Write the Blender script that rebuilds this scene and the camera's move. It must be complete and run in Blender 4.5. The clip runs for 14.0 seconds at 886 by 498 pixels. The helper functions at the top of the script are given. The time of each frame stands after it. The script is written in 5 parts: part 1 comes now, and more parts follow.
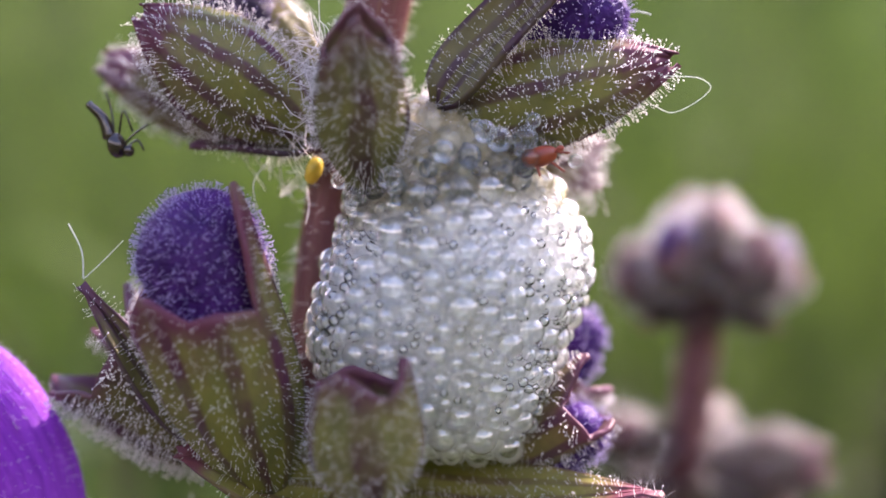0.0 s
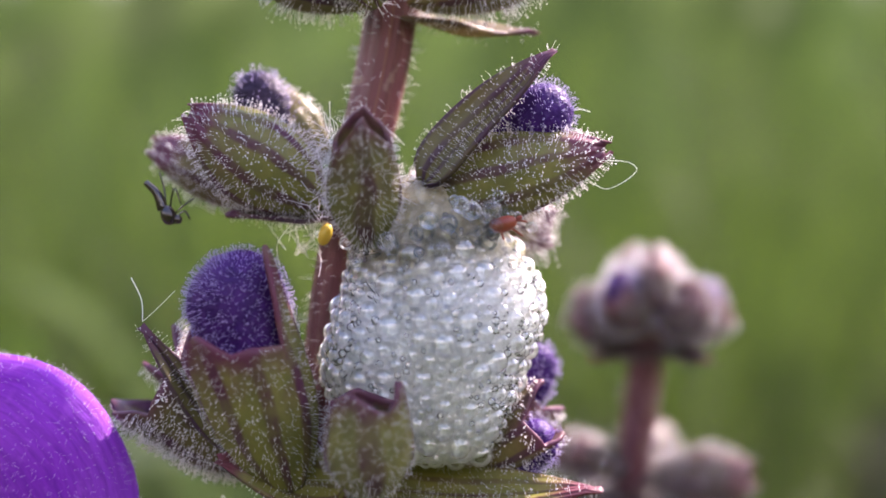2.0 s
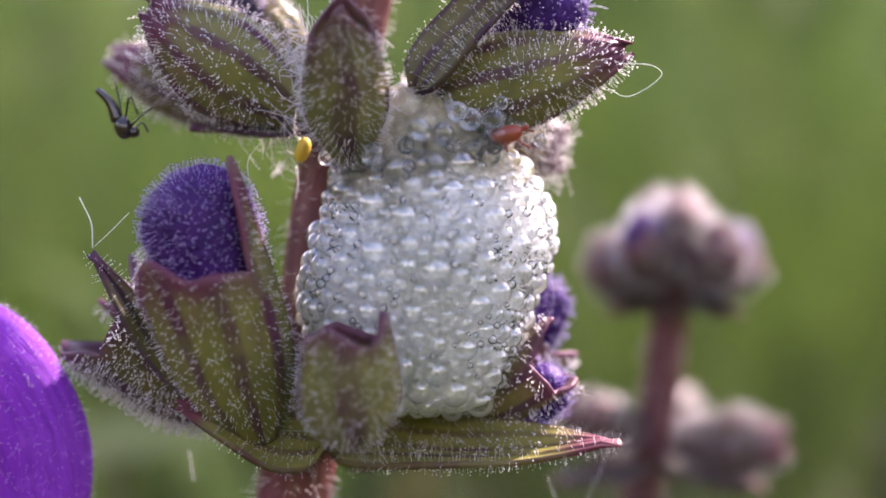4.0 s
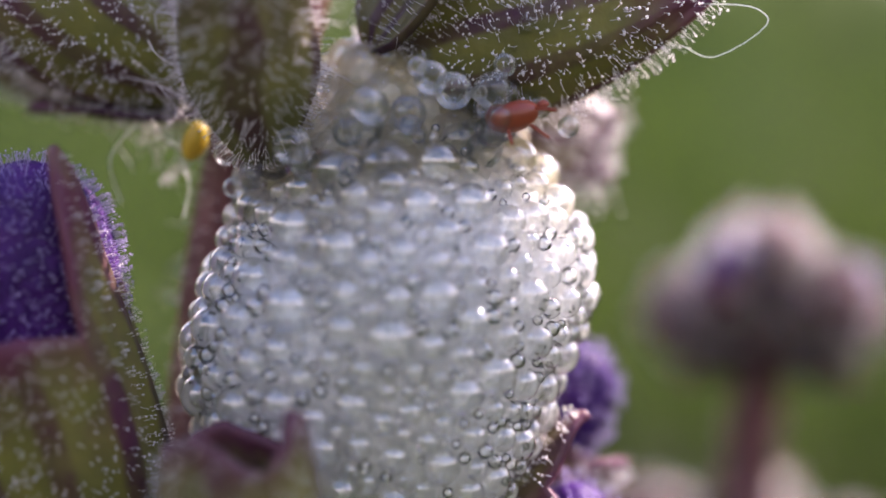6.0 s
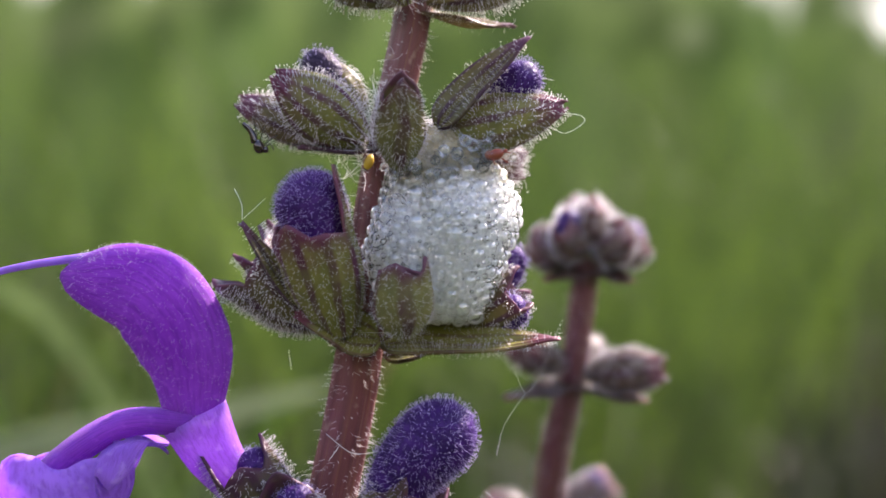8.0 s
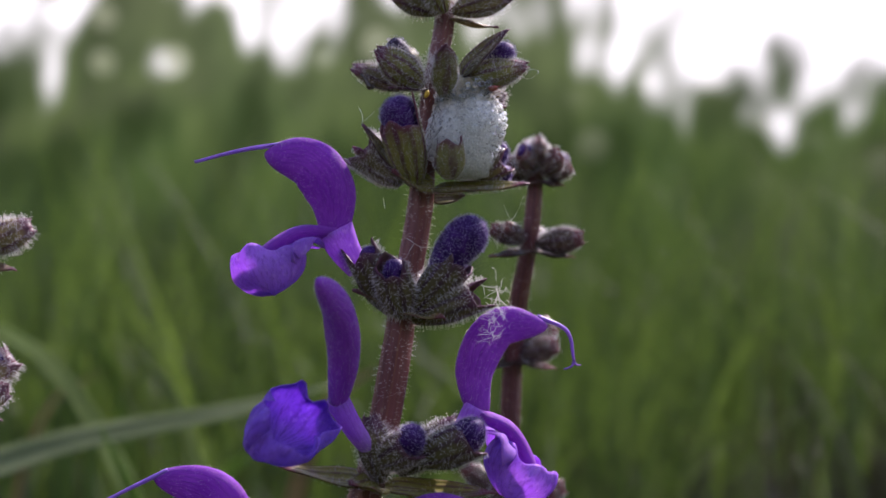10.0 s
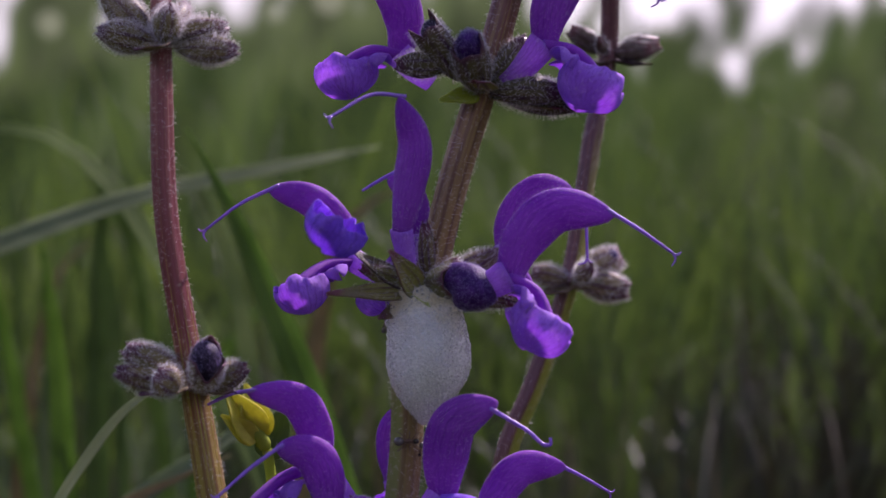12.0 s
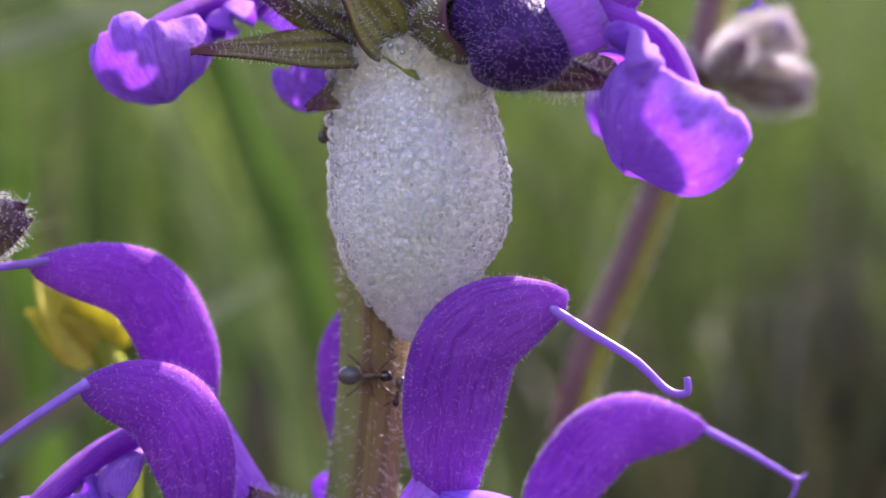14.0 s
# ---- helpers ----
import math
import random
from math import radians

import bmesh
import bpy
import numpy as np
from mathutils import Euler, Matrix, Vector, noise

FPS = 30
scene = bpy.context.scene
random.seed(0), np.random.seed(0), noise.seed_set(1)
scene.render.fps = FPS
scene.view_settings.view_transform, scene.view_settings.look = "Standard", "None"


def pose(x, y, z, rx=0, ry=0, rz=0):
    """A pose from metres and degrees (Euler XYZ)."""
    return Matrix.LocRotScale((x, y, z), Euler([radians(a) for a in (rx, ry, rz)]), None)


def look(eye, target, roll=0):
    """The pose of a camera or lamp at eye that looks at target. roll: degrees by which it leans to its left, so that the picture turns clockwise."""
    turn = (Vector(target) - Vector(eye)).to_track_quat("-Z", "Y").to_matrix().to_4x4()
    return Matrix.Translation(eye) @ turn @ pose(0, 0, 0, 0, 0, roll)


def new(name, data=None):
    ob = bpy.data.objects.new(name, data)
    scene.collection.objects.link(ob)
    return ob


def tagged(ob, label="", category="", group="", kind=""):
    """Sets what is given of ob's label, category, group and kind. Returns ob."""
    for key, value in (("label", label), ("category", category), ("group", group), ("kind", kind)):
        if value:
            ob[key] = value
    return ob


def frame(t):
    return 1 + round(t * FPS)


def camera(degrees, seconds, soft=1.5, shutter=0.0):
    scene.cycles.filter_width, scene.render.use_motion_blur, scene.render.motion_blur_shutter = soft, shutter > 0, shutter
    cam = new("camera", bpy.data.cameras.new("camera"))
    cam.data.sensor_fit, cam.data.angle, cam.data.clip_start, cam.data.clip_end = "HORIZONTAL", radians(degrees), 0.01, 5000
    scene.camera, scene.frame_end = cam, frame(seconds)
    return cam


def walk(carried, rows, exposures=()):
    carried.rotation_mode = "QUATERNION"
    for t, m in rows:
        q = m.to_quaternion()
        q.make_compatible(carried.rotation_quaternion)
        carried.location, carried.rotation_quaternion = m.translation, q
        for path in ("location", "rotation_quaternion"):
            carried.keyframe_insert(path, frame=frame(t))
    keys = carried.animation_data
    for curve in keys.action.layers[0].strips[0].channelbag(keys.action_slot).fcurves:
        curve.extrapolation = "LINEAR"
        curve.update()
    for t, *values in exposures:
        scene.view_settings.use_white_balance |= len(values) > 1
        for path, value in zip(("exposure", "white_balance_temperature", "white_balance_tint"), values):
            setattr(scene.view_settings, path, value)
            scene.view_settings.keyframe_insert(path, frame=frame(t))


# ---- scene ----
cam = camera(40, 14.0)
PATH = [
    (0.0, pose(0.00713, -0.05410, 0.60566, 87.096, -0.909, 3.947)),
    (0.5, pose(0.00792, -0.05996, 0.60358, 87.926, -0.818, 4.998)),
    (1.0, pose(0.01034, -0.06362, 0.60167, 88.566, -0.691, 3.888)),
    (1.5, pose(0.00989, -0.06550, 0.60504, 88.734, -0.552, 2.018)),
    (2.0, pose(0.00745, -0.06763, 0.60663, 89.091, -0.755, 2.687)),
    (2.2, pose(0.00821, -0.06779, 0.60544, 89.121, -0.752, 3.168)),
    (4.3, pose(0.00824, -0.05413, 0.60303, 88.704, -0.855, 3.806)),
    (4.5, pose(0.00681, -0.05022, 0.60415, 89.242, -1.170, 4.308)),
    (4.8, pose(0.00574, -0.04631, 0.60404, 89.089, -1.140, 4.342)),
    (5.0, pose(0.00510, -0.04419, 0.60228, 88.853, -1.317, 4.738)),
    (5.5, pose(0.00980, -0.03922, 0.60339, 87.765, -1.498, 7.255)),
    (6.0, pose(0.00973, -0.03803, 0.60345, 89.729, -1.467, 6.766)),
    (6.5, pose(0.00777, -0.05169, 0.60661, 91.033, -1.629, 3.551)),
    (7.0, pose(0.00357, -0.07041, 0.60456, 89.279, -1.341, 1.239)),
    (7.5, pose(0.00260, -0.08267, 0.60122, 88.832, -1.733, -0.858)),
    (7.7, pose(0.00299, -0.08729, 0.60125, 89.159, -1.493, -0.623)),
    (9.8, pose(-0.01281, -0.16924, 0.56948, 96.019, 0.065, -5.034)),
    (10.0, pose(-0.01479, -0.17605, 0.56732, 95.423, 0.006, -5.063)),
    (10.4, pose(-0.01708, -0.18456, 0.54720, 95.504, -0.275, -5.210)),
    (10.5, pose(-0.01984, -0.18483, 0.54602, 95.885, 0.041, -5.244)),
    (11.0, pose(-0.02145, -0.19611, 0.52794, 94.204, 1.611, -6.484)),
    (11.5, pose(-0.02517, -0.20284, 0.50286, 94.451, 1.972, -5.672)),
    (11.6, pose(-0.02794, -0.20613, 0.49698, 94.282, 2.537, -5.911)),
    (12.0, pose(-0.04859, -0.19439, 0.49072, 93.266, 2.252, -6.830)),
    (12.5, pose(-0.07422, -0.18037, 0.48289, 93.637, 2.171, -9.570)),
    (13.0, pose(-0.06264, -0.17186, 0.47391, 92.220, 2.294, -9.413)),
    (13.3, pose(-0.04875, -0.13791, 0.48560, 89.551, 1.842, -7.716)),
    (13.5, pose(-0.04210, -0.12304, 0.48512, 90.027, 1.925, -6.151)),
    (14.0, pose(-0.03213, -0.09134, 0.48445, 87.630, 1.714, -3.683)),
]
walk(cam, PATH, [(0.0, 2.2, 6600, 32), (2.2, 2.2, 6600, 31), (4.3, 2.15, 6650, 32), (5.0, 2.15, 6650, 32), (5.5, 1.95, 6650, 32), (6.0, 1.8, 6650, 32), (6.5, 1.9, 6650, 32), (7.7, 2.0, 6600, 24), (9.8, 1.15, 6200, 26), (11.0, 0.5, 6150, 33), (12.0, 0.7, 6100, 40), (13.0, 1.45, 6150, 45), (14.0, 2.05, 6250, 39)])

# ---- lens focus: held on the sage by a still mark inside its upper froth ----
focus_mark = new("focus_mark")
focus_mark.location = (0.003, -0.0048, 0.602)
focus_mark.empty_display_size = 0.001
cam.data.dof.use_dof = True
cam.data.dof.focus_object = focus_mark
cam.data.dof.aperture_fstop = 16.5

# ---- light ----
SUN_ELEVATION, SUN_AZIMUTH = radians(48), radians(50)      # azimuth from +y towards +x
world = bpy.data.worlds.new("meadow_sky")
scene.world = world
world.use_nodes = True
wn = world.node_tree
sky = wn.nodes.new("ShaderNodeTexSky")
sky.sky_type = 'NISHITA'
sky.sun_disc = False
sky.sun_elevation, sky.sun_rotation = SUN_ELEVATION, SUN_AZIMUTH
wn.links.new(sky.outputs[0], wn.nodes["Background"].inputs[0])
wn.nodes["Background"].inputs[1].default_value = 0.15
sun = new("sun", bpy.data.lights.new("sun", 'SUN'))
sun.data.energy, sun.data.angle, sun.data.color = 5.0, radians(0.6), (1.0, 0.93, 0.82)
sun.matrix_world = look(Vector((math.sin(SUN_AZIMUTH) * math.cos(SUN_ELEVATION), math.cos(SUN_AZIMUTH) * math.cos(SUN_ELEVATION), math.sin(SUN_ELEVATION))) * 5, (0, 0, 0))

# ---- materials ----


class Nodes:
    """A node material, written step by step."""

    def __init__(self, name):
        self.mat = bpy.data.materials.new(name)
        self.mat.use_nodes = True
        self.t = self.mat.node_tree
        self.t.nodes.clear()
        self.out = self.t.nodes.new("ShaderNodeOutputMaterial")

    def add(self, kind):
        return self.t.nodes.new(kind)

    def put(self, socket, value):
        if isinstance(value, bpy.types.NodeSocket):
            self.t.links.new(value, socket)
        elif isinstance(value, (tuple, list)) and len(value) == 3 and socket.type == 'RGBA':
            socket.default_value = (*value, 1)
        else:
            socket.default_value = value

    def math(self, op, a, b=0.0, clamp=False):
        n = self.add("ShaderNodeMath")
        n.operation, n.use_clamp = op, clamp
        self.put(n.inputs[0], a)
        self.put(n.inputs[1], b)
        return n.outputs[0]

    def mix(self, f, a, b):
        n = self.add("ShaderNodeMix")
        n.data_type = 'RGBA'
        self.put(n.inputs[0], f)
        self.put(n.inputs[6], a)
        self.put(n.inputs[7], b)
        return n.outputs[2]

    def ramp(self, f, lo, hi, smooth=True):
        n = self.add("ShaderNodeMapRange")
        n.interpolation_type = 'SMOOTHSTEP' if smooth else 'LINEAR'
        self.put(n.inputs[0], f)
        n.inputs[1].default_value, n.inputs[2].default_value = lo, hi
        return n.outputs[0]

    def coords(self, which):
        return self.add("ShaderNodeTexCoord").outputs[which]

    def noise(self, where, scale, stretch=(1, 1, 1), detail=3.0, rough=0.5, shift=(0, 0, 0), slant=0.0):
        if slant:
            turn = self.add("ShaderNodeMapping")
            self.put(turn.inputs[0], where)
            turn.inputs[2].default_value = (0, 0, radians(slant))
            where = turn.outputs[0]
        m = self.add("ShaderNodeMapping")
        self.put(m.inputs[0], where)
        m.inputs[1].default_value = shift
        m.inputs[3].default_value = stretch
        n = self.add("ShaderNodeTexNoise")
        self.put(n.inputs["Vector"], m.outputs[0])
        n.inputs["Scale"].default_value = scale
        n.inputs["Detail"].default_value = detail
        n.inputs["Roughness"].default_value = rough
        return n.outputs[0]

    def bump(self, height, strength=0.3, distance=0.0002):
        n = self.add("ShaderNodeBump")
        n.inputs["Strength"].default_value = strength
        n.inputs["Distance"].default_value = distance
        self.put(n.inputs["Height"], height)
        return n.outputs[0]

    def split_uv(self):
        n = self.add("ShaderNodeSeparateXYZ")
        self.put(n.inputs[0], self.coords("UV"))
        return n.outputs[0], n.outputs[1]

    def leafy(self, colour, rough=0.45, translucent=0.35, normal=None, sheen=0.0, spec=0.4):
        """A thin living surface: a principled skin with light that comes through."""
        p = self.add("ShaderNodeBsdfPrincipled")
        self.put(p.inputs["Base Color"], colour)
        p.inputs["Roughness"].default_value = rough
        p.inputs["Specular IOR Level"].default_value = spec
        p.inputs["Sheen Weight"].default_value = sheen
        tr = self.add("ShaderNodeBsdfTranslucent")
        self.put(tr.inputs[0], colour)
        if normal is not None:
            self.put(p.inputs["Normal"], normal)
        m = self.add("ShaderNodeMixShader")
        m.inputs[0].default_value = translucent
        self.t.links.new(p.outputs[0], m.inputs[1])
        self.t.links.new(tr.outputs[0], m.inputs[2])
        self.t.links.new(m.outputs[0], self.out.inputs[0])
        return self.mat


def calyx_material(name, green, vein, tip, veins=11.0):
    n = Nodes(name)
    u, v = n.split_uv()
    where = n.coords("Object")
    wob = n.noise(where, 260, detail=2)
    ribs = n.math('SINE', n.math('ADD', n.math('MULTIPLY', v, veins * 6.2832), n.math('MULTIPLY', wob, 2.6)))
    rib = n.ramp(ribs, 0.05, 0.85)
    blotch = n.ramp(n.noise(where, 420, detail=4, rough=0.65), 0.38, 0.66)
    c = n.mix(n.math('MULTIPLY', n.ramp(n.noise(where, 900, detail=3), 0.3, 0.7), 0.45), green, (green[0] * 1.7, green[1] * 1.55, green[2] * 1.2))
    c = n.mix(n.math('MULTIPLY', rib, n.math('ADD', 0.45, n.math('MULTIPLY', blotch, 0.55)), True), c, vein)
    edge = n.math('ADD', n.ramp(u, 0.74, 0.97), n.math('MULTIPLY', n.ramp(u, 0.35, 0.9), n.math('MULTIPLY', blotch, 0.55)), True)
    c = n.mix(edge, c, tip)
    bump = n.bump(n.math('ADD', n.noise(where, 1500, detail=3), n.math('MULTIPLY', ribs, 0.4)), 0.5, 0.00025)
    return n.leafy(c, 0.42, 0.38, bump)


def petal_material(name, deep, light, translucent=0.35):
    n = Nodes(name)
    u, v = n.split_uv()
    where = n.coords("Object")
    big = n.ramp(n.noise(where, 160, detail=3), 0.3, 0.7)
    veins = n.ramp(n.noise(n.coords("UV"), 7, (1.2, 9, 1), detail=4, rough=0.6), 0.42, 0.7)
    c = n.mix(n.math('MULTIPLY', big, 0.7), deep, light)
    c = n.mix(n.math('MULTIPLY', veins, 0.5), c, (deep[0] * 0.55, deep[1] * 0.5, deep[2] * 0.62))
    lines = n.math('SINE', n.math('ADD', n.math('MULTIPLY', v, 18 * 6.2832), n.math('MULTIPLY', n.noise(where, 300, detail=3), 9.0)))
    c = n.mix(n.math('MULTIPLY', n.math('MULTIPLY', n.ramp(lines, 0.55, 1.0), n.ramp(n.noise(where, 130, detail=2), 0.36, 0.6)), 0.30), c, (deep[0] * 0.45, deep[1] * 0.4, deep[2] * 0.5))
    c = n.mix(n.math('MULTIPLY', n.ramp(n.noise(where, 1300, detail=2), 0.55, 0.75), 0.25), c, (min(1, light[0] * 1.5), light[1] * 2, min(1, light[2] * 1.2)))
    bump = n.bump(n.math('ADD', n.noise(where, 1900, detail=2), n.math('MULTIPLY', veins, 0.8)), 0.35, 0.0002)
    return n.leafy(c, 0.62, translucent, bump, sheen=0.1, spec=0.18)


def bud_material(name, deep, light):
    n = Nodes(name)
    where = n.coords("Object")
    c = n.mix(n.ramp(n.noise(where, 700, detail=4, rough=0.7), 0.35, 0.7), deep, light)
    return n.leafy(c, 0.5, 0.15, n.bump(n.noise(where, 2600, detail=2), 0.7, 0.0003), spec=0.2)


def stem_material(name, red, green, fade, side=1.0, flank_from=None, wide=(0.25, 0.6)):
    """Square stems: red-purple skin that turns olive lower down, in long fibres."""
    n = Nodes(name)
    u, v = n.split_uv()
    where = n.coords("Object")
    fibre = n.noise(n.coords("UV"), 1.0, (3.0, 34, 1), detail=4, rough=0.6)
    ribs = n.math('SINE', n.math('MULTIPLY', v, 8 * 6.2832))
    low = n.ramp(n.math('ADD', u, n.math('MULTIPLY', n.math('SUBTRACT', fibre, 0.5), 0.5)), fade[0], fade[1])
    c = n.mix(low, red, green)
    c = n.mix(n.math('MULTIPLY', n.ramp(fibre, 0.5, 0.75), 0.5), c, (green[0] * 1.5, green[1] * 1.3, green[2]))
    c = n.mix(n.math('MULTIPLY', n.ramp(ribs, 0.2, 0.9), 0.6), c, (red[0] * 0.6, red[1] * 0.6, red[2] * 0.6))
    c = n.mix(n.math('MULTIPLY', n.ramp(u, fade[1] + 0.10, fade[1] + 0.24), 0.45), c, (green[0] * 0.68, green[1] * 0.98, green[2] * 0.62))
    flank = n.ramp(n.math('MULTIPLY', n.math('COSINE', n.math('MULTIPLY', v, 6.2832)), side), wide[0], wide[1])
    c = n.mix(n.math('MULTIPLY', n.math('MULTIPLY', flank, n.ramp(u, flank_from or fade[1] + 0.06, (flank_from or fade[1] + 0.06) + 0.12)), 0.85), c, (green[0] * 0.8, green[1] * 1.5, green[2] * 0.9))
    c = n.mix(n.math('MULTIPLY', n.math('MULTIPLY', n.math('SUBTRACT', 1.0, flank), n.math('SUBTRACT', 1.0, low)), 0.35), c, (red[0] * 1.1, red[1] * 1.2, red[2]))
    spots = n.ramp(n.noise(where, 900, detail=3), 0.62, 0.72)
    c = n.mix(n.math('MULTIPLY', spots, 0.4), c, (0.4, 0.3, 0.22))
    return n.leafy(c, 0.45, 0.05, n.bump(n.math('ADD', n.math('MULTIPLY', fibre, 1.5), n.math('MULTIPLY', ribs, 0.3)), 0.55, 0.0003))


def leaf_material(name, dark, light, translucent=0.4):
    n = Nodes(name)
    where = n.coords("Object")
    fibre = n.noise(n.coords("UV"), 1.0, (2.0, 40, 1), detail=3)
    c = n.mix(n.ramp(n.noise(where, 40, detail=4), 0.3, 0.7), dark, light)
    c = n.mix(n.math('MULTIPLY', n.ramp(fibre, 0.45, 0.7), 0.4), c, (light[0] * 1.3, light[1] * 1.25, light[2] * 1.3))
    return n.leafy(c, 0.7, translucent, n.bump(fibre, 0.3, 0.0003), spec=0.12)


def meadow_material(name, dark, light, translucent=0.5):
    """Far grass: each leaf has a tone of its own."""
    n = Nodes(name)
    leaf = n.add("ShaderNodeNewGeometry").outputs["Random Per Island"]
    where = n.coords("Object")
    c = n.mix(leaf, dark, light)
    c = n.mix(n.math('MULTIPLY', n.ramp(n.noise(where, 3.0, detail=3), 0.35, 0.65), 0.5), c, (dark[0] * 0.9, dark[1] * 0.8, dark[2]))
    return n.leafy(c, 0.55, translucent, n.bump(n.noise(where, 160, (1, 1, 0.05)), 0.3, 0.001), spec=0.3)


def plain_material(name, colour, rough=0.4, translucent=0.0, spec=0.5, vary=0.3, scale=800):
    n = Nodes(name)
    f = n.ramp(n.noise(n.coords("Object"), scale, detail=3), 0.3, 0.7)
    c = n.mix(n.math('MULTIPLY', f, vary), colour, tuple(x * 0.45 for x in colour))
    return n.leafy(c, rough, translucent, n.bump(f, 0.3, 0.0001), spec=spec)


def hair_material(name, colour, translucent=0.5):
    n = Nodes(name)
    g = n.add("ShaderNodeObjectInfo")
    c = n.mix(n.math('MULTIPLY', g.outputs["Random"], 0.3), colour, tuple(x * 0.8 for x in colour))
    return n.leafy(c, 0.22, translucent, spec=0.8)


def bubble_material(name, rough, body, shine=1.6, pass_on=0.6):
    """A film of spittle: mirror-like skin over clear liquid, milky by the share 'body'."""
    n = Nodes(name)
    fres = n.add("ShaderNodeFresnel")
    fres.inputs[0].default_value = 1.55
    gloss = n.add("ShaderNodeBsdfAnisotropic")
    gloss.inputs["Roughness"].default_value = rough
    gloss.inputs["Color"].default_value = (1, 1, 1, 1)
    clear = n.add("ShaderNodeBsdfTransparent")
    clear.inputs[0].default_value = (0.97, 0.975, 0.97, 1)
    milk = n.add("ShaderNodeBsdfTranslucent")
    milk.inputs[0].default_value = (0.93, 0.93, 0.92, 1)
    milk2 = n.add("ShaderNodeBsdfDiffuse")
    milk2.inputs[0].default_value = (0.93, 0.93, 0.92, 1)
    a = n.add("ShaderNodeMixShader")
    a.inputs[0].default_value = pass_on
    n.t.links.new(milk2.outputs[0], a.inputs[1])
    n.t.links.new(milk.outputs[0], a.inputs[2])
    b = n.add("ShaderNodeMixShader")
    b.inputs[0].default_value = body
    n.t.links.new(clear.outputs[0], b.inputs[1])
    n.t.links.new(a.outputs[0], b.inputs[2])
    m = n.add("ShaderNodeMixShader")
    n.put(m.inputs[0], n.math('MULTIPLY', fres.outputs[0], shine, True))
    n.t.links.new(b.outputs[0], m.inputs[1])
    n.t.links.new(gloss.outputs[0], m.inputs[2])
    n.t.links.new(m.outputs[0], n.out.inputs[0])
    return n.mat


def foam_material(name, colour, stain, lo, hi, milky=1.0, reach=0.004):
    n = Nodes(name)
    where = n.coords("Object")
    u, v = n.split_uv()
    patch = n.ramp(n.math('ADD', u, n.math('MULTIPLY', n.math('SUBTRACT', n.noise(where, 220, detail=3), 0.5), 0.5)), lo, hi)
    c = n.mix(patch, stain, colour)
    cells = n.add("ShaderNodeTexVoronoi")
    n.put(cells.inputs["Vector"], where)
    cells.inputs["Scale"].default_value = 2600
    p = n.add("ShaderNodeBsdfPrincipled")
    n.put(p.inputs["Base Color"], c)
    p.inputs["Roughness"].default_value = 0.35
    p.inputs["Subsurface Weight"].default_value = milky
    p.inputs["Subsurface Radius"].default_value = (1, 1, 1)
    p.inputs["Subsurface Scale"].default_value = reach
    n.put(p.inputs["Normal"], n.bump(cells.outputs[0], 0.6, 0.0003))
    n.t.links.new(p.outputs[0], n.out.inputs[0])
    return n.mat


